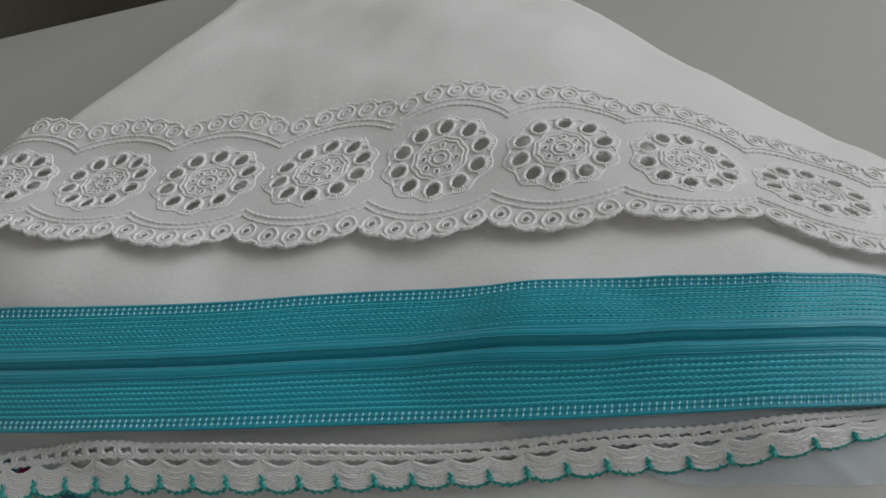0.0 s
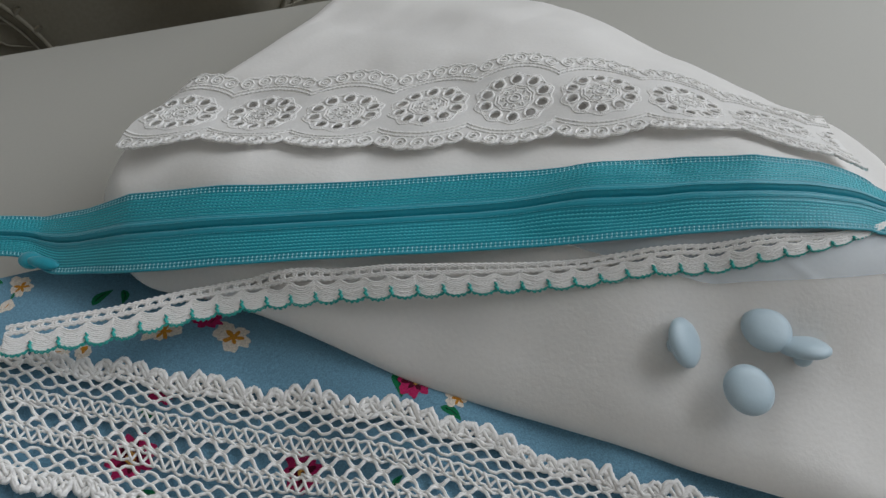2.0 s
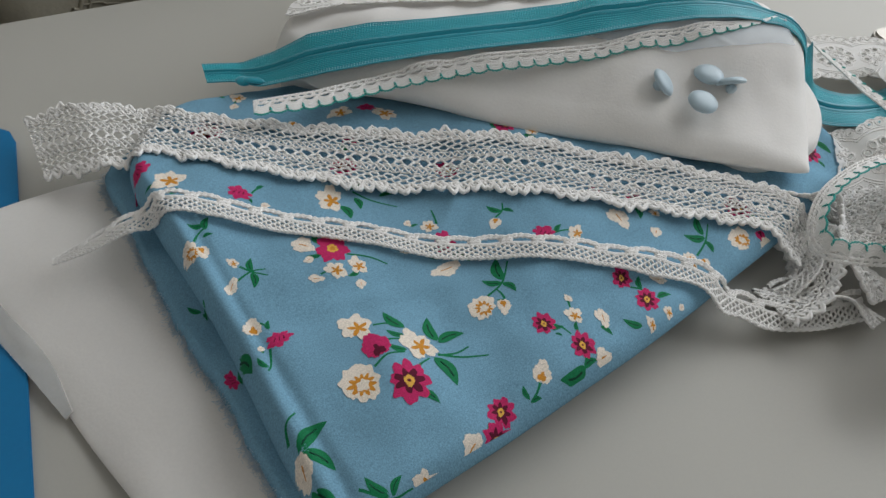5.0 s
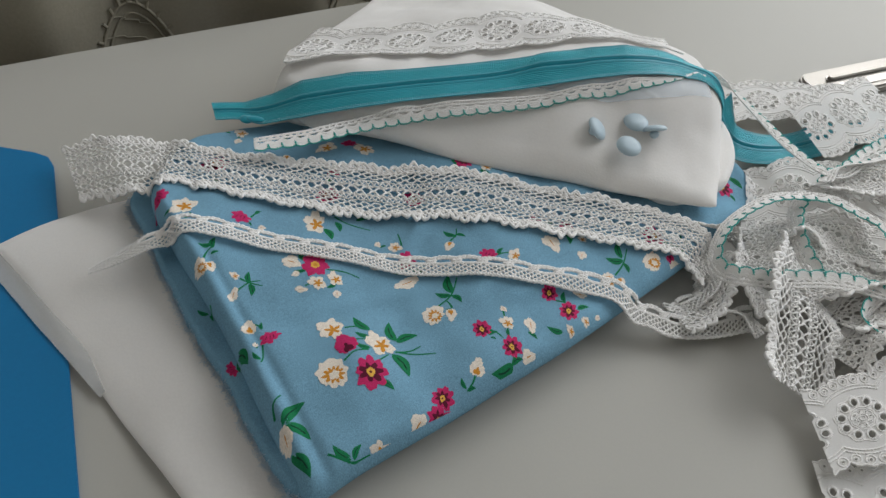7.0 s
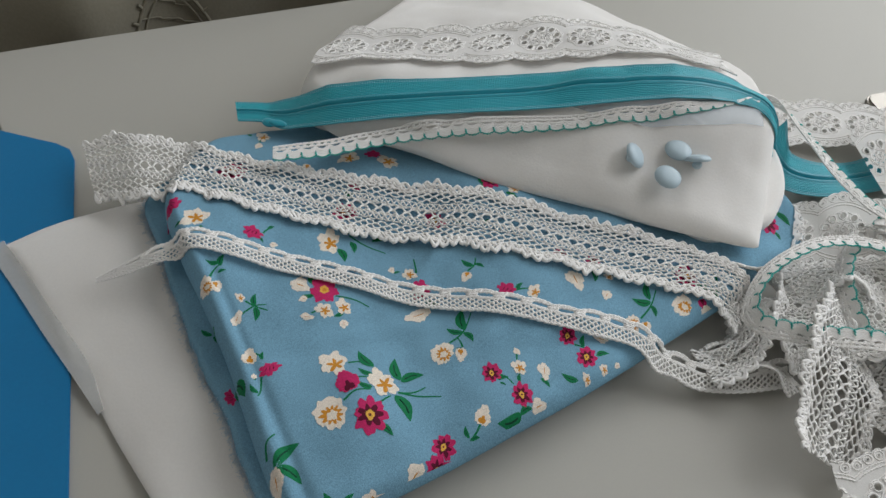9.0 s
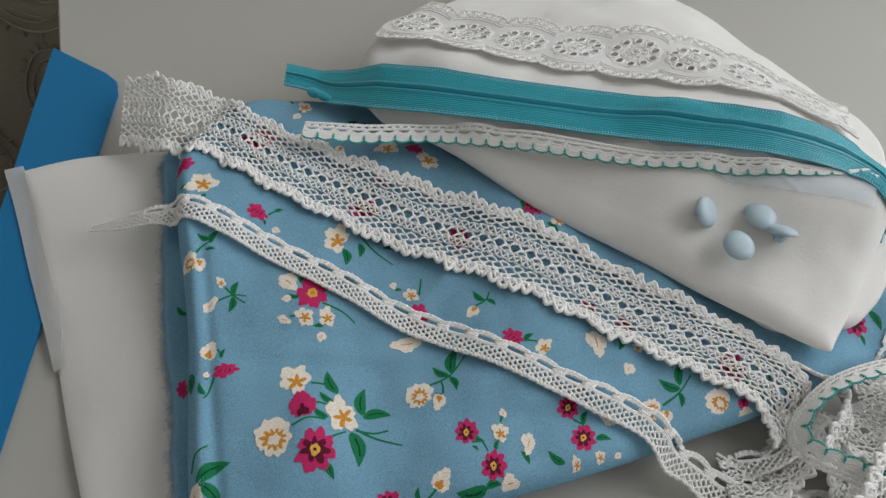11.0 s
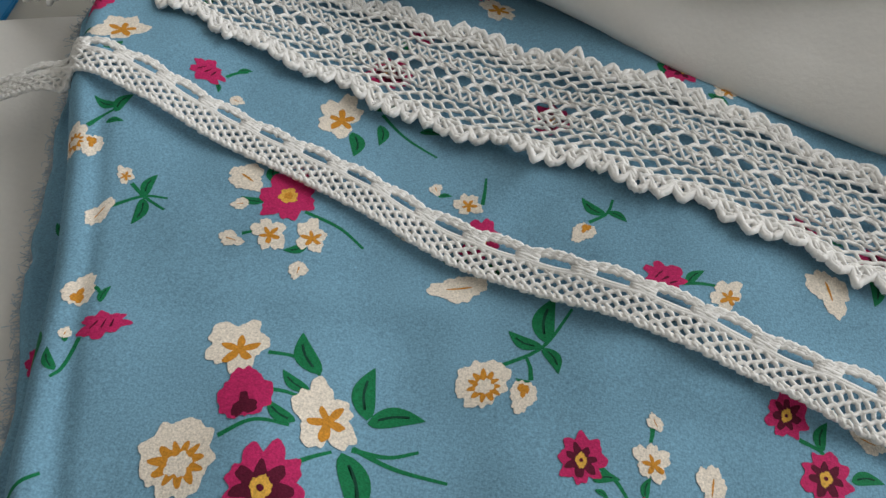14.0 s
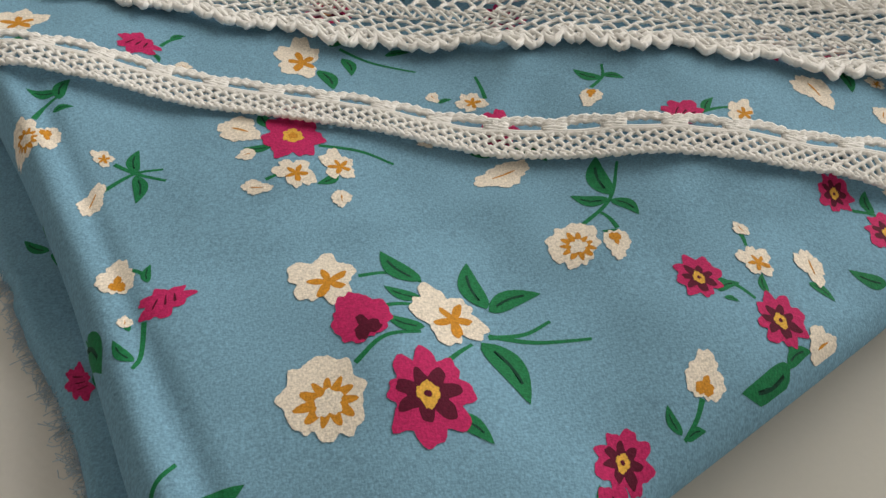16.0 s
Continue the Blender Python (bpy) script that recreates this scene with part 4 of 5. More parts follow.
def rose(x, y, r, turn):
    c, s_ = np.cos(radians(turn)), np.sin(radians(turn))
    out = [(petals(x, y, r, turn, 7, 0.3, 1.1, 0.12, 0.72), PINK, 22)]
    for k in (-0.35, 0.0, 0.32):
        px, py = x + k * r * c, y + k * r * s_
        out.append((petals(px, py, r * 0.22, turn + 70 + 40 * k, 2, 0.2, 1, 0.2, 0.22), MAROON, 30))
    return out


def tulip(x, y, r, turn, colour):
    out = [(petals(x, y, r, turn, 3, 0.28, 0.8, 0.06, 0.78), colour, 22)]
    c, s_ = np.cos(radians(turn)), np.sin(radians(turn))
    out.append((petals(x - 0.35 * r * c, y - 0.35 * r * s_, r * 0.5, turn, 3, 0.5, 1.2, 0.1, 0.7), MAROON if colour is PINK else ORANGE, 30))
    return out


def bud(x, y, r, turn):
    return [(petals(x, y, r, turn, 4, 0.24, 0.8, 0.14, 0.7), CREAM, 22), (petals(x, y, r * 0.4, turn, 2, 0.3, 1.0, 0.2, 0.14), ORANGE, 30)]


def leaf(x0, y0, x1, y1):
    d = np.array([x1 - x0, y1 - y0])
    n = np.array([-d[1], d[0]])
    t = np.linspace(0, 1, 12)
    bend = 0.12 * np.sin(np.pi * t)
    mid = np.array([x0, y0]) + t[:, None] * d + bend[:, None] * n
    w = 0.195 * np.sin(np.pi * t**0.75) ** 0.85
    ring = np.vstack([mid + w[:, None] * n, (mid - w[:, None] * n)[-2:0:-1]])
    vein = np.vstack([(mid + 0.022 * n)[2:9], (mid - 0.022 * n)[2:9][::-1]])
    return [(ring, GREEN, 14), (vein, DARK, 19)]


def stem(*points):
    p = spline(points, 14)
    t = np.gradient(p, axis=0)
    t /= np.linalg.norm(t, axis=1, keepdims=True)
    n = np.c_[-t[:, 1], t[:, 0]]
    w = np.linspace(0.42, 0.26, 14)[:, None]
    a, b = p + n * w, p - n * w
    return [(np.array([a[i], a[i + 1], b[i + 1], b[i]]), GREEN, 8) for i in range(13)]


def bouquet(*shapes):
    pr = Print()
    for order, shape in enumerate(shapes):
        for ring, material, lift in shape:
            pr.fill(ring, material, (lift + 1.5 * order) * 0.36e-5, 1 if material is GREEN and len(ring) == 4 else 6)
    pr.finish(floral)


bouquet(
    stem((-87.3, -71.7), (-82.5, -71.0), (-77.8, -72.7)),
    stem((-85.3, -79.0), (-82.0, -78.0), (-78.2, -77.7)),
    stem((-87.8, -88.1), (-83.8, -84.2), (-78.5, -83.0)),
    stem((-68.6, -82.8), (-62.9, -81.9), (-58.7, -79.6)),
    stem((-68.5, -82.5), (-61.4, -83.4), (-53.0, -83.1)),
    stem((-75.7, -88.7), (-73.5, -86.3), (-71.2, -84.3)),
    leaf(-77.8, -72.7, -83.9, -65.6),
    leaf(-78.1, -76.3, -83.5, -74.2),
    leaf(-77.9, -82.1, -83.5, -80.2),
    leaf(-68.1, -77.2, -70.2, -67.5),
    leaf(-67.9, -77.7, -59.2, -74.2),
    leaf(-69.8, -83.8, -64.1, -93.9),
    leaf(-75.7, -96.5, -70.0, -100.1),
    daisy(-92.3, -92.9, 7.7, 96),
    star_flower(-92.4, -72.3, 7.2, 89),
    tulip(-87.1, -80.6, 5.4, 115, PINK),
    star_flower(-74.2, -79.3, 7.1, 116),
    magenta_flower(-78.3, -93.3, 7.7, 91),
)
bouquet(
    stem((-50.0, -60.9), (-44.0, -55.5), (-40.6, -46.4)),
    stem((-44.6, -62.9), (-45.3, -60.2), (-46.4, -58.2)),
    leaf(-43.6, -54.8, -44.0, -44.5),
    leaf(-44.2, -55.7, -50.5, -53.6),
    leaf(-44.0, -55.8, -40.5, -60.8),
    leaf(-44.5, -63.4, -47.2, -63.0),
    daisy(-52.4, -65.3, 5.9, 78),
    tulip(-45.4, -66.0, 3.0, -90, CREAM),
)
bouquet(
    stem((-31.3, -74.2), (-28.4, -75.7), (-26.1, -78.0)),
    stem((-24.2, -65.3), (-24.1, -66.4), (-24.2, -67.8)),
    stem((-23.2, -86.2), (-23.4, -87.7), (-23.8, -88.8)),
    leaf(-23.7, -77.0, -23.4, -73.3),
    leaf(-32.0, -76.7, -27.8, -75.2),
    leaf(-31.4, -78.0, -29.1, -78.8),
    leaf(-15.5, -74.5, -12.1, -77.9),
    leaf(-23.7, -88.7, -33.0, -93.1),
    leaf(-24.3, -88.9, -19.4, -86.3),
    magenta_flower(-34.2, -73.9, 4.8, 99),
    magenta_flower(-23.4, -81.8, 5.2, 100),
    star_flower(-23.7, -70.9, 3.9, 95),
    bud(-23.9, -64.3, 1.7, 119),
    bud(-13.7, -71.3, 3.5, 88),
    bud(-16.9, -85.2, 3.5, 32),
)
bouquet(
    stem((-39.3, -93.9), (-40.7, -96.6), (-42.9, -99.2)),
    leaf(-43.3, -98.6, -44.7, -94.6),
    leaf(-42.6, -99.1, -39.3, -97.8),
    tulip(-38.1, -91.0, 3.9, 69, CREAM),
)
bouquet(
    stem((-52.9, -105.7), (-53.4, -107.3), (-54.0, -108.6)),
    leaf(-55.8, -108.2, -56.4, -104.8),
    magenta_flower(-52.5, -101.7, 5.1, 67),
    magenta_flower(-54.5, -108.9, 4.8, 29),
    bud(-62.3, -112.0, 4.1, 49),
)
bouquet(
    stem((-94.0, -40.8), (-86.5, -42.0), (-80.8, -44.6)),
    stem((-102.6, -50.0), (-101.3, -49.3), (-100.4, -48.7)),
    leaf(-102.1, -40.9, -107.2, -41.2),
    leaf(-102.5, -35.7, -104.8, -29.7),
    leaf(-90.4, -48.0, -94.0, -51.1),
    bud(-108.2, -36.2, 4.7, 159),
    bud(-106.3, -43.0, 2.0, -157),
    pink_flower(-98.6, -38.1, 7.7, 93),
    star_flower(-97.9, -48.5, 4.6, 120),
    star_flower(-90.6, -46.1, 4.4, 100),
    bud(-104.1, -51.8, 2.5, 176),
    bud(-89.9, -53.7, 2.2, -84),
)
bouquet(
    stem((-128.8, -51.5), (-124.5, -47.3), (-120.1, -46.2)),
    stem((-128.2, -45.3), (-124.5, -47.3), (-119.2, -49.1)),
    leaf(-124.4, -47.2, -124.9, -41.3),
    leaf(-124.3, -47.8, -123.3, -54.2),
    star_flower(-130.3, -44.0, 2.5, 146),
    bud(-130.2, -53.8, 3.1, -101),
)
bouquet(
    stem((-117.5, -79.0), (-117.1, -84.6), (-117.7, -86.8)),
    stem((-122.6, -68.9), (-120.3, -69.4), (-118.6, -70.7)),
    leaf(-118.1, -72.0, -118.4, -68.1),
    leaf(-117.7, -85.6, -121.0, -82.3),
    leaf(-119.3, -80.5, -119.8, -77.9),
    rose(-114.9, -75.7, 4.1, 23),
    tulip(-122.9, -70.5, 3.8, 100, CREAM),
    bud(-120.1, -79.0, 1.3, 100),
)
bouquet(
    stem((-142.7, -36.1), (-141.9, -32.5), (-139.6, -29.5)),
    leaf(-140.1, -29.0, -145.8, -28.3),
    leaf(-139.7, -30.7, -139.3, -24.5),
    leaf(-140.3, -33.7, -137.0, -32.2),
    daisy(-143.6, -40.3, 4.2, 109),
    tulip(-139.9, -40.0, 2.9, -71, CREAM),
)
bouquet(
    leaf(-150.7, -9.6, -152.9, -13.9),
    star_flower(-154.5, -4.3, 7.5, 87),
    rose(-165.4, 1.8, 4.7, 73),
    leaf(-159.5, -7.9, -162.2, -9.6),
)
bouquet(
    stem((-126.3, -9.4), (-124.8, -7.1), (-122.8, -5.7)),
    leaf(-124.9, -6.7, -122.0, -4.9),
    leaf(-127.3, -12.0, -125.9, -14.3),
    rose(-130.3, -9.8, 4.4, -7),
    bud(-121.6, -14.5, 1.9, 0),
)
bouquet(
    stem((-90.8, -5.6), (-83.1, -11.3), (-75.1, -15.5)),
    leaf(-95.1, -13.2, -91.8, -21.0),
    leaf(-93.2, -4.9, -85.3, -0.5),
    leaf(-90.2, -8.8, -88.2, -15.3),
    leaf(-81.3, -8.2, -75.9, -7.9),
    star_flower(-99.1, -10.2, 7.3, 90),
)
bouquet(
    stem((-62.2, -27.0), (-62.7, -23.1), (-63.4, -19.5)),
    leaf(-71.4, -27.0, -68.6, -26.1),
    leaf(-61.6, -40.5, -66.9, -41.5),
    leaf(-58.4, -40.7, -52.8, -44.5),
    star_flower(-65.2, -27.4, 3.7, 125),
    bud(-72.4, -25.2, 1.8, 123),
    pink_flower(-60.3, -35.2, 5.3, 82),
    bud(-61.1, -47.1, 5.0, -157),
    bud(-74.5, -38.7, 2.0, -146),
)
bouquet(
    stem((-41.2, -26.2), (-38.3, -23.1), (-37.7, -19.5)),
    leaf(-38.5, -23.5, -43.7, -20.3),
    leaf(-38.2, -22.6, -34.2, -24.5),
    tulip(-41.9, -28.8, 2.8, -109, CREAM),
)
bouquet(
    stem((-22.9, -36.8), (-19.2, -35.8), (-15.7, -35.5)),
    leaf(-22.0, -37.0, -19.2, -32.9),
    rose(-25.8, -36.5, 4.5, 157),
    star_flower(-14.9, -37.1, 4.1, 61),
)
bouquet(
    leaf(11.5, -22.6, 11.7, -29.4),
    bud(3.3, -28.8, 5.1, 107),
    magenta_flower(12.5, -19.0, 3.7, 117),
    star_flower(18.0, -26.3, 2.3, 165),
    bud(16.0, -35.1, 2.7, 65),
)
bouquet(
    stem((-0.4, -58.5), (3.1, -59.5), (5.1, -62.0)),
    leaf(7.9, -62.9, 13.5, -61.3),
    leaf(-0.7, -73.9, -7.1, -71.6),
    leaf(3.1, -59.5, 4.0, -54.0),
    magenta_flower(-3.0, -55.4, 4.4, 78),
    magenta_flower(3.8, -63.7, 5.2, 78),
    star_flower(3.0, -72.8, 2.6, 124),
    star_flower(10.5, -67.9, 2.5, 117),
    bud(16.6, -65.2, 1.5, 50),
    bud(11.2, -54.8, 3.0, -4),
)
bouquet(
    leaf(64.3, -24.9, 64.4, -32.3),
    leaf(62.2, -24.4, 59.3, -30.0),
    leaf(59.6, -23.6, 55.9, -28.6),
    stem((67.9, -19.7), (68.3, -24.6), (71.4, -27.2)),
    daisy(49.1, -36.2, 5.9, -104),
    tulip(58.3, -34.7, 2.6, -79, PINK),
    magenta_flower(53.8, -21.6, 6.8, -106),
    bud(60.8, -37.2, 3.8, 26),
)
bouquet(
    stem((30.0, -43.2), (35.2, -37.1), (38.7, -29.5)),
    leaf(35.0, -34.5, 35.3, -26.0),
    leaf(35.6, -35.6, 27.2, -34.6),
    leaf(35.3, -36.8, 36.6, -42.1),
    daisy(25.9, -45.8, 4.7, 76),
    tulip(31.8, -46.7, 2.8, -82, CREAM),
)
bouquet(
    stem((-112.1, -109.2), (-112.7, -104.2), (-110.2, -100.6)),
    leaf(-109.4, -112.0, -101.7, -103.5),
    leaf(-108.4, -111.8, -99.7, -116.8),
    leaf(-106.3, -121.4, -99.8, -130.1),
    bud(-108.2, -116.5, 4.2, -74),
)
bouquet(
    stem((-94.1, -122.7), (-86.6, -125.0), (-79.8, -121.9)),
    leaf(-86.2, -124.4, -92.5, -119.7),
    leaf(-85.4, -124.2, -82.6, -119.5),
    star_flower(-76.4, -120.5, 3.6, 27),
)
bouquet(
    leaf(-22.0, 19.4, -17.1, 15.7),
    leaf(-33.9, 28.4, -31.5, 21.8),
    magenta_flower(-28.0, 27.0, 5.8, -97),
    rose(-35.5, 32.5, 3.3, 168),
    star_flower(-18.0, 22.0, 3.8, -69),
    bud(-12.4, 23.0, 2.3, -20),
)
bouquet(
    star_flower(-76.0, 40.5, 6.2, -28),
    star_flower(-94.0, 42.0, 5.6, -155),
    rose(-83.0, 45.5, 4.1, -17),
)
bouquet(
    stem((-136.0, 55.5), (-136.6, 52.5), (-136.4, 50.5)),
    leaf(-114.5, 50.0, -111.0, 56.5),
    leaf(-141.0, 57.5, -143.5, 60.0),
    leaf(-108.5, 56.5, -107.0, 51.0),
    star_flower(-135.8, 56.6, 4.6, -75),
    bud(-136.6, 49.6, 2.6, -109),
    bud(-119.0, 35.0, 3.4, 10),
    tulip(-112.8, 35.5, 2.6, -90, CREAM),
)
bouquet(
    magenta_flower(-145.1, 28.4, 7.8, 105),
    leaf(-144.2, 17.3, -143.4, 11.7),
)
bouquet(
    magenta_flower(-93.7, 7.3, 6.7, 113),
    leaf(-102.1, 11.9, -106.0, 12.9),
    rose(-90.5, 23.2, 3.2, -7),
    leaf(-90.9, 17.5, -94.4, 20.5),
)
bouquet(
    magenta_flower(-54.0, 4.6, 5.9, 99),
    leaf(-45.9, 1.7, -42.7, 1.4),
    leaf(-32.8, -1.4, -30.7, 2.1),
)
bouquet(
    magenta_flower(-1.4, -15.9, 4.3, 98),
    leaf(2.9, -16.0, 6.7, -16.8),
)
bouquet(
    leaf(104.9, 10.9, 106.7, 6.2),
    leaf(109.4, 23.5, 114.4, 15.6),
    magenta_flower(102.3, 15.5, 7.8, -107),
    bud(107.9, 31.2, 2.9, -55),
)
bouquet(
    rose(-130.0, -80.6, 3.0, -61),
    leaf(-128.3, -79.2, -122.4, -86.1),
)
bouquet(
    leaf(-141.3, -53.2, -146.0, -50.9),
    leaf(-140.8, -53.8, -139.2, -56.7),
)


# frayed threads along the raw edge
rng = np.random.default_rng(4)
fray = []
edge = lower.ring[(lower.ring[:, 0] < -0.095) & (lower.ring[:, 1] < 0.022)]
for k in range(3600):
    e = edge[rng.integers(len(edge))]
    out = np.array([-0.9, -0.42]) + rng.normal(0, 0.45, 2)
    t = np.linspace(0, 1, 5)[:, None]
    curl = rng.normal(0, 0.0012, 2)
    p = e + np.array([0.0012, 0.0006]) + out * 0.0021 * rng.uniform(0.3, 1.2) * t + curl * np.sin(3 * t)
    z = 0.0105 + rng.uniform(-0.002, 0.003) + t * rng.uniform(-0.0015, 0.0015)
    fray.append((np.c_[p, z], np.tile([0.0, 0, 1], (5, 1)), 0.00008))
tagged(part("frayed_edge", tube_mesh("frayed_edge", fray, FRAY, 3), floral, "loose pale threads along the raw edge"), kind="stuff")


# ---- buttons ----
def button(x, y, z, tilt, turn):
    ob = thing("button", "domed pale blue satin-covered button on white fabric", "button", "covered buttons")
    m = Matrix.Translation((x, y, z)) @ Matrix.Rotation(radians(turn), 4, "Z") @ Matrix.Rotation(radians(tilt), 4, "X")
    ob.matrix_world = m
    bm = bmesh.new()
    prof = [(0.0, 0.0019), (0.0025, 0.00185), (0.0043, 0.0015), (0.0053, 0.0009), (0.0060, 0.0002), (0.0060, -0.0004), (0.0055, -0.0009), (0.0, -0.0010)]
    rows = []
    for r, h in prof:
        rows.append([bm.verts.new((r * math.cos(a * math.pi / 20), r * math.sin(a * math.pi / 20), h)) for a in range(40)] if r else [bm.verts.new((0, 0, h))])
    for a, b in zip(rows, rows[1:]):
        for i in range(40):
            j = (i + 1) % 40
            q = [a[i % len(a)], b[i % len(b)], b[j % len(b)], a[j % len(a)]]
            q = [w for k, w in enumerate(q) if w not in q[:k]]
            bm.faces.new(q)
    bmesh.ops.recalc_face_normals(bm, faces=bm.faces)
    me = bpy.data.meshes.new("cap")
    bm.to_mesh(me)
    bm.free()
    me.polygons.foreach_set("use_smooth", [True] * len(me.polygons))
    me.materials.append(SATIN)
    part("cap", me, ob)
    part("shank", blob("shank", (0, 0, -0.0026), (0.0022, 0.0022, 0.002), SATIN, None, 8, 14), ob)


for bx, by, bz, bt, br in ((0.0475, 0.0165, 0.0425, 12, 20), (0.0545, 0.031, 0.0455, 6, 0), (0.0345, 0.0275, 0.0445, 42, 70), (0.0625, 0.0265, 0.0445, 38, 185)):
    button(bx, by, bz, bt, br)


# ---- sheer hem on the white cloth ----
hem = Ribbon([(-0.2500, -0.0015, 0.0032), (-0.2320, -0.0215, 0.0032), (-0.2125, -0.0445, 0.0032), (-0.1950, -0.0645, 0.0032), (-0.1805, -0.0815, 0.0030)], [(-0.2428, 0.0018, 0.0046), (-0.2255, -0.0180, 0.0046), (-0.2065, -0.0405, 0.0046), (-0.1892, -0.0605, 0.0046), (-0.1785, -0.0798, 0.0044)], 0.0004, 80)
part("sheer_hem", hem.strip("sheer_hem", HEM, 0, 1, 0.0, 90, 6), white_cloth, "bluish sheer woven selvedge strip")
sv = np.arange(0, hem.length, 0.0005)
threads = [on_band(hem, sv, v + 0.02 * np.sin(sv * 2 * np.pi / 0.0018 + k), 0.0003, 0.00013) for k, v in enumerate(np.linspace(0.02, 0.98, 14))]
threads += [on_band(hem, c + np.zeros(7), np.linspace(0.02, 0.98, 7), 0.0003, 0.00010) for c in np.arange(0.0006, hem.length, 0.0012)]
tagged(part("hem_mesh", tube_mesh("hem_mesh", threads, COTTON, 4), white_cloth), kind="stuff")


# ---- heap of trimmings ----
def heap_picot(line, flip=False, width=0.0095, label="loose loop of white trim with a teal picot edge"):
    ob = thing("picot_lace", label, "lace", "loose lace trimmings")
    picot_lace(Band(line, width, 220), ob, 0, flip)


def heap_eyelet(far, near, label, start=0.0):
    ob = thing("eyelet_lace", label, "lace", "loose lace trimmings")
    eyelet_lace(Ribbon(far, near, 0.001), ob, start)


def heap_wide(line, width, label):
    ob = thing("wide_lace", label, "lace", "loose lace trimmings")
    wide_lace(Band(line, width, 200), ob, 7)


def heap_narrow(line, label):
    ob = thing("narrow_lace", label, "lace", "loose lace trimmings")
    narrow_lace(Band(line, 0.011, 160), ob, 5)


heap_eyelet([(0.135, 0.122, 0.006), (0.17, 0.122, 0.008), (0.205, 0.120, 0.007), (0.245, 0.119, 0.006)], [(0.128, 0.083, 0.005), (0.165, 0.083, 0.006), (0.2, 0.081, 0.006), (0.24, 0.08, 0.006)], "white eyelet lace lying flat on the table", 0.004)
heap_eyelet([(0.170, 0.086, 0.014), (0.195, 0.101, 0.018), (0.228, 0.108, 0.020)], [(0.172, 0.038, 0.013), (0.200, 0.047, 0.016), (0.236, 0.062, 0.018)], "white eyelet lace end folded over a turquoise zip", 0.003)
heap_eyelet([(0.122, 0.032, 0.012), (0.15, 0.038, 0.016), (0.18, 0.028, 0.018), (0.215, 0.005, 0.018)], [(0.108, -0.005, 0.006), (0.14, -0.008, 0.010), (0.17, -0.012, 0.013), (0.2, -0.032, 0.014)], "crumpled white eyelet lace in a heap", 0.008)
heap_eyelet([(0.093, -0.100, 0.010), (0.115, -0.096, 0.013), (0.14, -0.088, 0.015), (0.175, -0.078, 0.015)], [(0.091, -0.137, 0.008), (0.118, -0.134, 0.012), (0.145, -0.127, 0.013), (0.185, -0.115, 0.012)], "white eyelet lace edging at the front of the heap", 0.0175)
heap_eyelet([(0.088, -0.128, 0.004), (0.115, -0.128, 0.004), (0.14, -0.122, 0.004), (0.175, -0.112, 0.004)], [(0.082, -0.168, 0.003), (0.11, -0.169, 0.003), (0.14, -0.164, 0.003), (0.18, -0.155, 0.003)], "white eyelet lace lying under another eyelet strip", 0.008)

heap_picot([(0.092, 0.058, 0.0545, 0), (0.104, 0.072, 0.047, 20), (0.117, 0.079, 0.037, 40), (0.128, 0.075, 0.031, 30), (0.136, 0.056, 0.028, 20), (0.141, 0.038, 0.027, 10), (0.150, 0.018, 0.026, 10), (0.162, 0.014, 0.025, 0), (0.183, 0.027, 0.026, -20), (0.209, 0.039, 0.026, -30), (0.225, 0.037, 0.024, 0)], True, 0.0085)
heap_picot([(0.172, -0.076, 0.022, 10), (0.140, -0.061, 0.024, 15), (0.122, -0.056, 0.025, 20), (0.097, -0.053, 0.024, 30), (0.077, -0.048, 0.024, 50), (0.076, -0.038, 0.026, 60), (0.088, -0.023, 0.029, 40), (0.111, -0.010, 0.030, 25), (0.131, -0.007, 0.029, 15), (0.145, -0.011, 0.029, 10), (0.154, -0.019, 0.028, 10), (0.162, -0.028, 0.027, 15), (0.162, -0.049, 0.026, 20), (0.172, -0.064, 0.024, 10), (0.19, -0.07, 0.022, 0)], False, 0.0085)
heap_picot([(0.136, -0.001, 0.026, 0), (0.127, -0.012, 0.024, -40), (0.122, -0.026, 0.023, -60), (0.121, -0.040, 0.021, -50), (0.124, -0.05, 0.018, -20)], True, 0.008)
heap_picot([(0.149, 0.006, 0.026, 30), (0.160, 0.016, 0.026, 50), (0.178, 0.019, 0.027, 40), (0.198, 0.026, 0.027, 20), (0.214, 0.031, 0.026, 10), (0.218, 0.018, 0.026, 10), (0.21, 0.005, 0.026, 0), (0.22, -0.006, 0.025, 0)], True, 0.008)
heap_picot([(0.184, 0.003, 0.027, 20), (0.180, -0.009, 0.026, 30), (0.182, -0.019, 0.025, 20), (0.198, -0.022, 0.025, 0), (0.22, -0.03, 0.024, 0)], False, 0.008)
heap_picot([(0.143, -0.062, 0.022, 30), (0.132, -0.072, 0.018, 50), (0.14, -0.083, 0.018, 30), (0.16, -0.083, 0.02, 10), (0.19, -0.078, 0.02, 0)], False, 0.007)

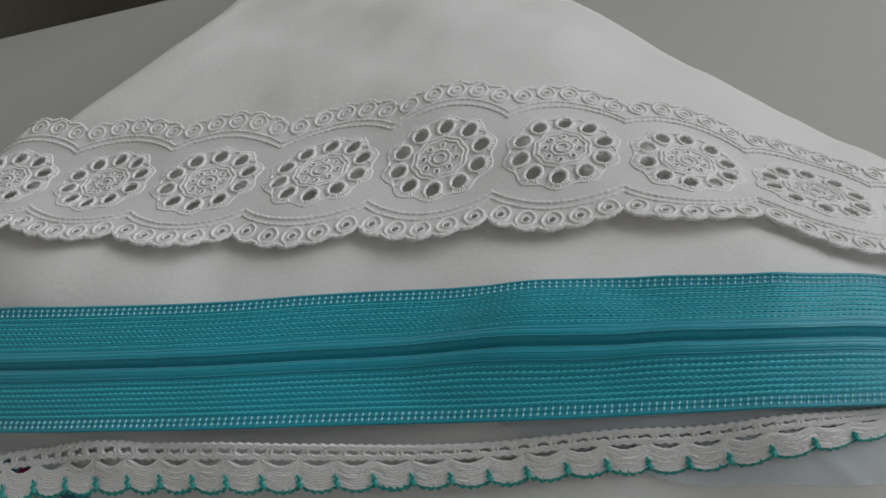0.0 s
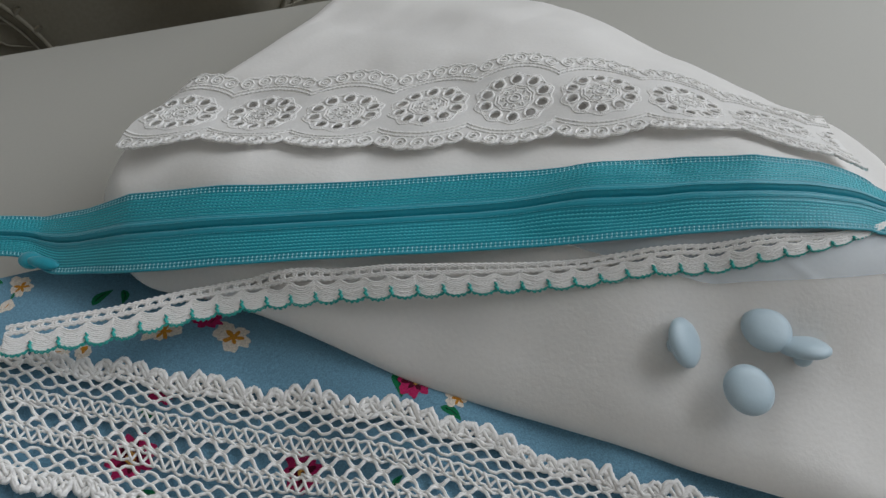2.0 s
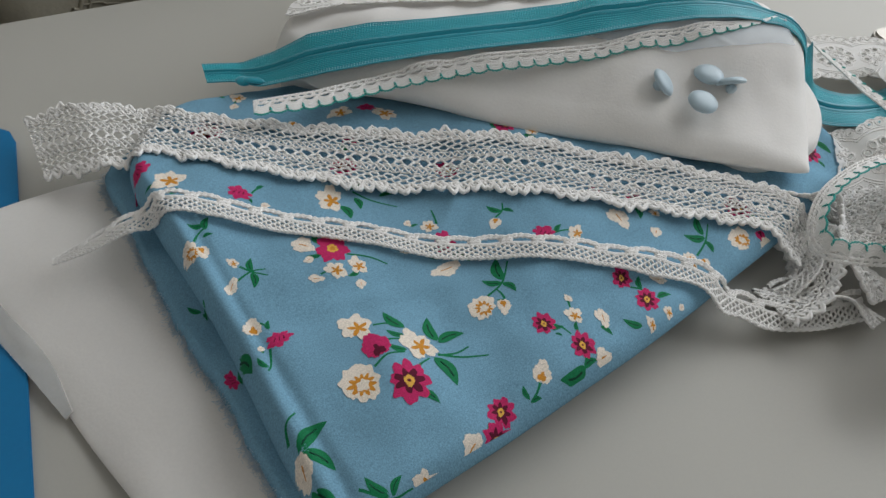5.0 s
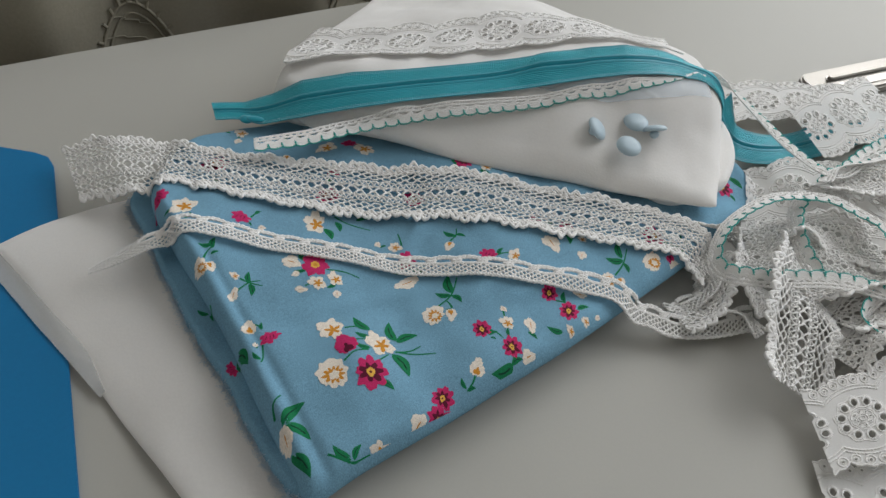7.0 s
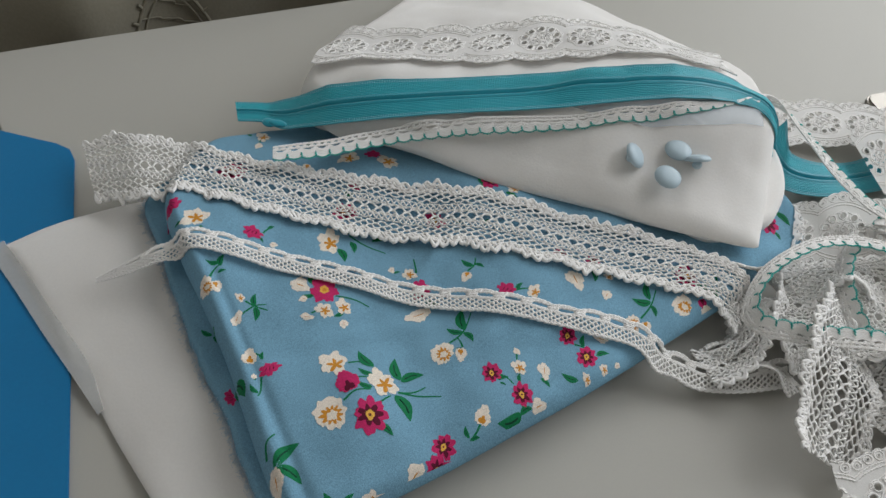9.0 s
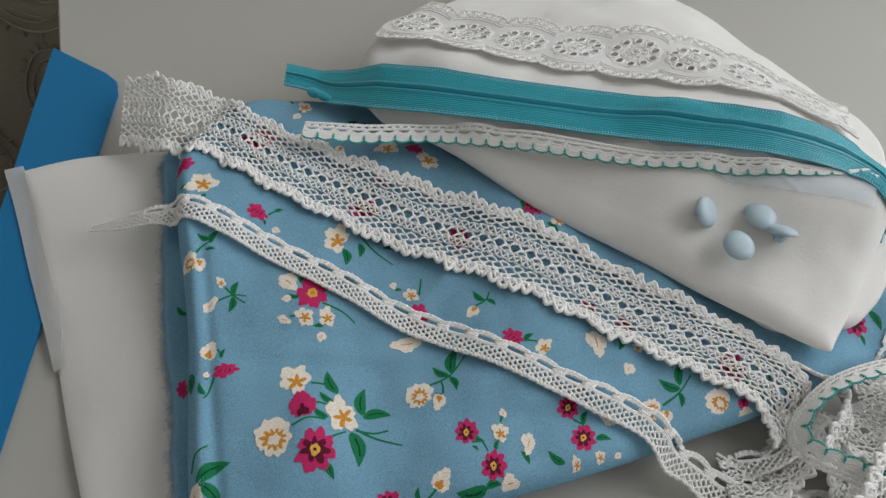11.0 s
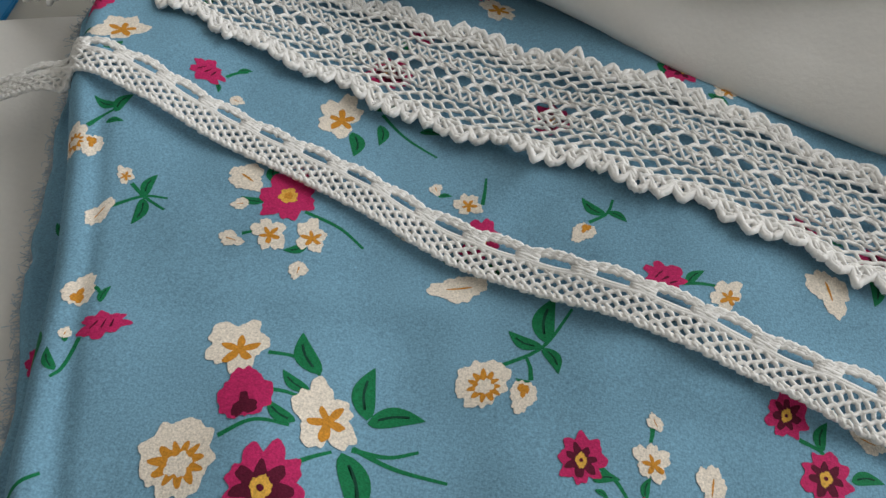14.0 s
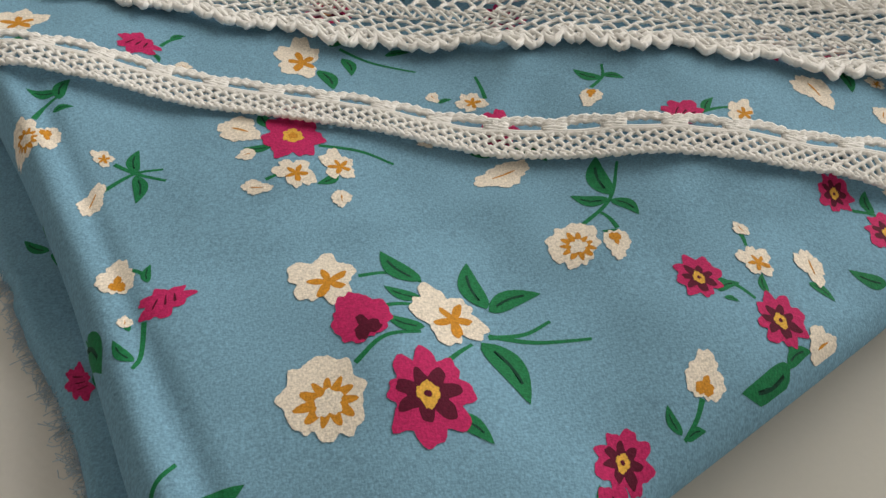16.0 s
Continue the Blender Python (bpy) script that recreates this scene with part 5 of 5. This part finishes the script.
heap_wide([(0.080, -0.030, 0.014, -35), (0.079, -0.044, 0.010, -50), (0.070, -0.056, 0.008, -35), (0.056, -0.060, 0.007, -12)], 0.018, "end of ivory bobbin lace hanging onto the table")
heap_wide([(0.119, -0.038, 0.016, 50), (0.111, -0.054, 0.020, 35), (0.104, -0.072, 0.020, 20), (0.097, -0.089, 0.013, 25), (0.092, -0.102, 0.009, 40)], 0.034, "ivory bobbin lace folded in the heap")
heap_wide([(0.100, -0.028, 0.010, 20), (0.124, -0.034, 0.016, -20), (0.150, -0.044, 0.015, 20), (0.18, -0.05, 0.013, 0)], 0.026, "ivory bobbin lace tangled in the heap")
heap_wide([(0.124, -0.070, 0.012, 40), (0.146, -0.066, 0.016, 10), (0.165, -0.085, 0.012, -20), (0.19, -0.095, 0.010, 0)], 0.026, "twisted ivory bobbin lace in the heap")
heap_wide([(0.084, -0.008, 0.012, 40), (0.097, -0.022, 0.016, 60), (0.094, -0.042, 0.012, 40), (0.1, -0.06, 0.008, 10)], 0.018, "curled ivory bobbin lace beside floral fabric")
heap_wide([(0.106, -0.020, 0.010, 10), (0.125, -0.016, 0.020, 35), (0.146, -0.024, 0.019, -25), (0.165, -0.036, 0.016, 10), (0.195, -0.04, 0.013, 0)], 0.022, "loosely folded ivory bobbin lace in the heap")
heap_wide([(0.112, -0.046, 0.012, -30), (0.130, -0.053, 0.018, 25), (0.150, -0.056, 0.018, 60), (0.168, -0.062, 0.015, 20), (0.2, -0.064, 0.012, 0)], 0.020, "crumpled ivory bobbin lace in the heap")
heap_wide([(0.118, -0.088, 0.010, 10), (0.134, -0.078, 0.017, 40), (0.150, -0.079, 0.017, -30), (0.172, -0.088, 0.013, 0), (0.2, -0.09, 0.01, 0)], 0.018, "rumpled ivory bobbin lace under eyelet lace")
heap_wide([(0.150, 0.012, 0.018, 40), (0.172, 0.010, 0.022, 10), (0.196, 0.014, 0.021, -30), (0.225, 0.01, 0.018, 0)], 0.022, "ivory bobbin lace spread over eyelet lace")
heap_eyelet([(0.148, -0.020, 0.018), (0.170, -0.018, 0.022), (0.196, -0.020, 0.021), (0.23, -0.028, 0.018)], [(0.150, -0.052, 0.010), (0.175, -0.056, 0.014), (0.2, -0.058, 0.014), (0.235, -0.062, 0.012)], "rumpled white eyelet lace in the heap", 0.006)
heap_narrow([(0.062, -0.052, 0.005, 10), (0.075, -0.046, 0.009, 50), (0.083, -0.034, 0.012, 60), (0.090, -0.026, 0.012, 40)], "curled end of narrow white lace on the table")
heap_narrow([(0.062, -0.062, 0.005, 15), (0.074, -0.058, 0.009, 45), (0.086, -0.060, 0.008, 40), (0.092, -0.070, 0.006, 15)], "narrow white lace folded back on itself")

# ---- metal clip on the table ----
clip = thing("metal_clip", "flat grey metal frame with a bright steel bar on the table", "metal clip")


def rounded(cx, cy, w, d, r, turn, steps=6):
    out = []
    for kx, ky, a0 in ((1, 1, 0), (-1, 1, 90), (-1, -1, 180), (1, -1, 270)):
        for k in range(steps + 1):
            a = radians(a0 + 90 * k / steps)
            out.append((kx * (w / 2 - r) + r * math.cos(a), ky * (d / 2 - r) + r * math.sin(a)))
    c, q = math.cos(radians(turn)), math.sin(radians(turn))
    return [(cx + x * c - y * q, cy + x * q + y * c) for x, y in out]


part("body", prism("body", rounded(0.264, 0.136, 0.125, 0.027, 0.009, 16), 0.0, 0.006, DULL, 0.0015), clip)
part("inset", prism("inset", rounded(0.266, 0.135, 0.098, 0.015, 0.005, 16), 0.0060, 0.0066, STEEL, 0.0003), clip, "bright polished steel plate")
part("bar", prism("bar", rounded(0.266, 0.138, 0.098, 0.004, 0.0018, 16), 0.0066, 0.0090, DULL, 0.0006), clip)

# ---- room ----
def box(name, lo, hi, material):
    return prism(name, [(lo[0], lo[1]), (hi[0], lo[1]), (hi[0], hi[1]), (lo[0], hi[1])], lo[2], hi[2], material)


def setting(name, me, label, category):
    return tagged(new(name, me), label, category, kind="structure")


setting("floor", box("floor", (-1.6, -1.6, -0.79), (1.25, 2.1, -0.75), FLOOR), "dark brown carpeted floor below the table", "floor")
# unseen ceiling and walls, added to shut out sky and bounce the window light
setting("ceiling", box("ceiling", (-1.7, -1.7, 1.75), (1.35, 2.2, 1.8), PLASTER), "unseen pale plaster ceiling added to close the room", "ceiling")
setting("wall_west", box("wall_west", (-1.7, -1.6, -0.75), (-1.6, 2.1, 1.75), PLASTER), "unseen pale plaster wall added to close the room", "wall")
setting("wall_south", box("wall_south", (-1.7, -1.7, -0.75), (1.35, -1.6, 1.75), PLASTER), "unseen pale plaster wall added to close the room", "wall")
setting("wall_north", box("wall_north", (-1.7, 2.1, -0.75), (1.35, 2.2, 1.75), PLASTER), "unseen pale plaster wall added to close the room", "wall")
for nm, lo, hi in (("wall_east_1", (1.25, -1.6, -0.75), (1.35, -0.25, 1.75)), ("wall_east_2", (1.25, 1.69, -0.75), (1.35, 2.1, 1.75)), ("wall_east_3", (1.25, -0.25, -0.75), (1.35, 1.69, 0.32)), ("wall_east_4", (1.25, -0.25, 1.6), (1.35, 1.69, 1.75))):
    setting(nm, box(nm, lo, hi, PLASTER), "unseen pale plaster wall added around the window lamp", "wall")
for lx, ly in ((-0.2, 0.1), (0.9, 0.5), (0.9, -0.42), (-0.02, -0.42)):
    part("leg", box("leg", (lx - 0.02, ly - 0.02, -0.75), (lx + 0.02, ly + 0.02, -0.022), TABLE), table)

# olive lace curtain behind the table, cut low so window light passes over it
curtain = thing("sofa", "olive lace curtain with raised leaf pattern, cut low over an added backing", "sofa")
c0, c1 = np.array([-0.75, 0.02]), np.array([0.55, 0.50])
dirv = (c1 - c0) / np.linalg.norm(c1 - c0)
nrm = np.array([-dirv[1], dirv[0]])
lenc = float(np.linalg.norm(c1 - c0))


def cloth_at(u, z):
    u, z = np.broadcast_arrays(np.asarray(u, float), np.asarray(z, float))
    w = 0.010 * np.sin(u * 34 + 0.6 * np.sin(u * 11)) + 0.006 * np.sin(u * 71 + z)
    xy = c0 + u[..., None] * dirv + (w + 0.0)[..., None] * nrm
    return np.concatenate([xy, z[..., None]], -1)


U, Z = np.meshgrid(np.linspace(0, lenc, 180), np.linspace(-0.74, 0.05, 30), indexing="ij")
cv = cloth_at(U, Z).reshape(-1, 3)
part("throw", mesh("throw", cv, [(i * 30 + j, (i + 1) * 30 + j, (i + 1) * 30 + j + 1, i * 30 + j + 1) for i in range(179) for j in range(29)], CURTAIN), curtain)
vein = []


def curtain_line(u, z, r):
    p = cloth_at(u, z)
    p[:, :2] -= nrm * 0.001
    vein.append((p, np.tile([-nrm[0], -nrm[1], 0.0], (len(p), 1)), r))


for iu in range(17):
    for iz in range(7):
        cu, cz = 0.04 + iu * 0.075, -0.62 + iz * 0.09 + 0.045 * (iu % 2)
        t = np.linspace(0, 2 * np.pi, 40)
        for scale, r in ((1.0, 0.0012), (0.8, 0.0008)):
            curtain_line(cu + scale * 0.026 * np.sin(t) * (1 - 0.3 * np.cos(t)), cz + scale * 0.038 * np.cos(t), r)
        for k in np.linspace(-0.8, 0.8, 5):
            q = np.linspace(-0.9, 0.9, 16)
            curtain_line(cu + 0.020 * q * np.sqrt(1 - k * k) + 0.002 * np.sin(9 * q), cz + 0.032 * k + 0.006 * q * (1 if int(k * 10) % 2 else -1), 0.0006)
        for k in range(22):
            a = 2 * np.pi * k / 22
            q = np.linspace(0, 1, 3)
            curtain_line(cu + (1.0 + 0.16 * q) * 0.026 * np.sin(a) * (1 - 0.3 * np.cos(a)), cz + (1.0 + 0.16 * q) * 0.038 * np.cos(a), 0.0012)
# made-up block behind the cut-off curtain, giving it a sofa-like thickness
q0, q1, off = c0 + nrm * 0.020, c1 + nrm * 0.020, nrm * 0.14
part("added_backing", prism("added_backing", [tuple(q0), tuple(q1), tuple(q1 + off), tuple(q0 + off)], -0.75, 0.048, CURTAIN, 0.008), curtain)
tagged(part("raised_pattern", tube_mesh("raised_pattern", vein, CURTAIN, 4), curtain), kind="stuff")

# padded seat beside the table
seat = thing("stool", "beige upholstered round stool beside the table", "stool")
part("cushion", blob("cushion", (-0.62, -0.02, -0.36), (0.17, 0.17, 0.06), BEIGE, None, 20, 40, 0.6), seat)
part("base", prism("base", [(-0.62 + 0.13 * math.cos(a * math.pi / 16), -0.02 + 0.13 * math.sin(a * math.pi / 16)) for a in range(32)], -0.75, -0.40, BEIGE, 0.004), seat)
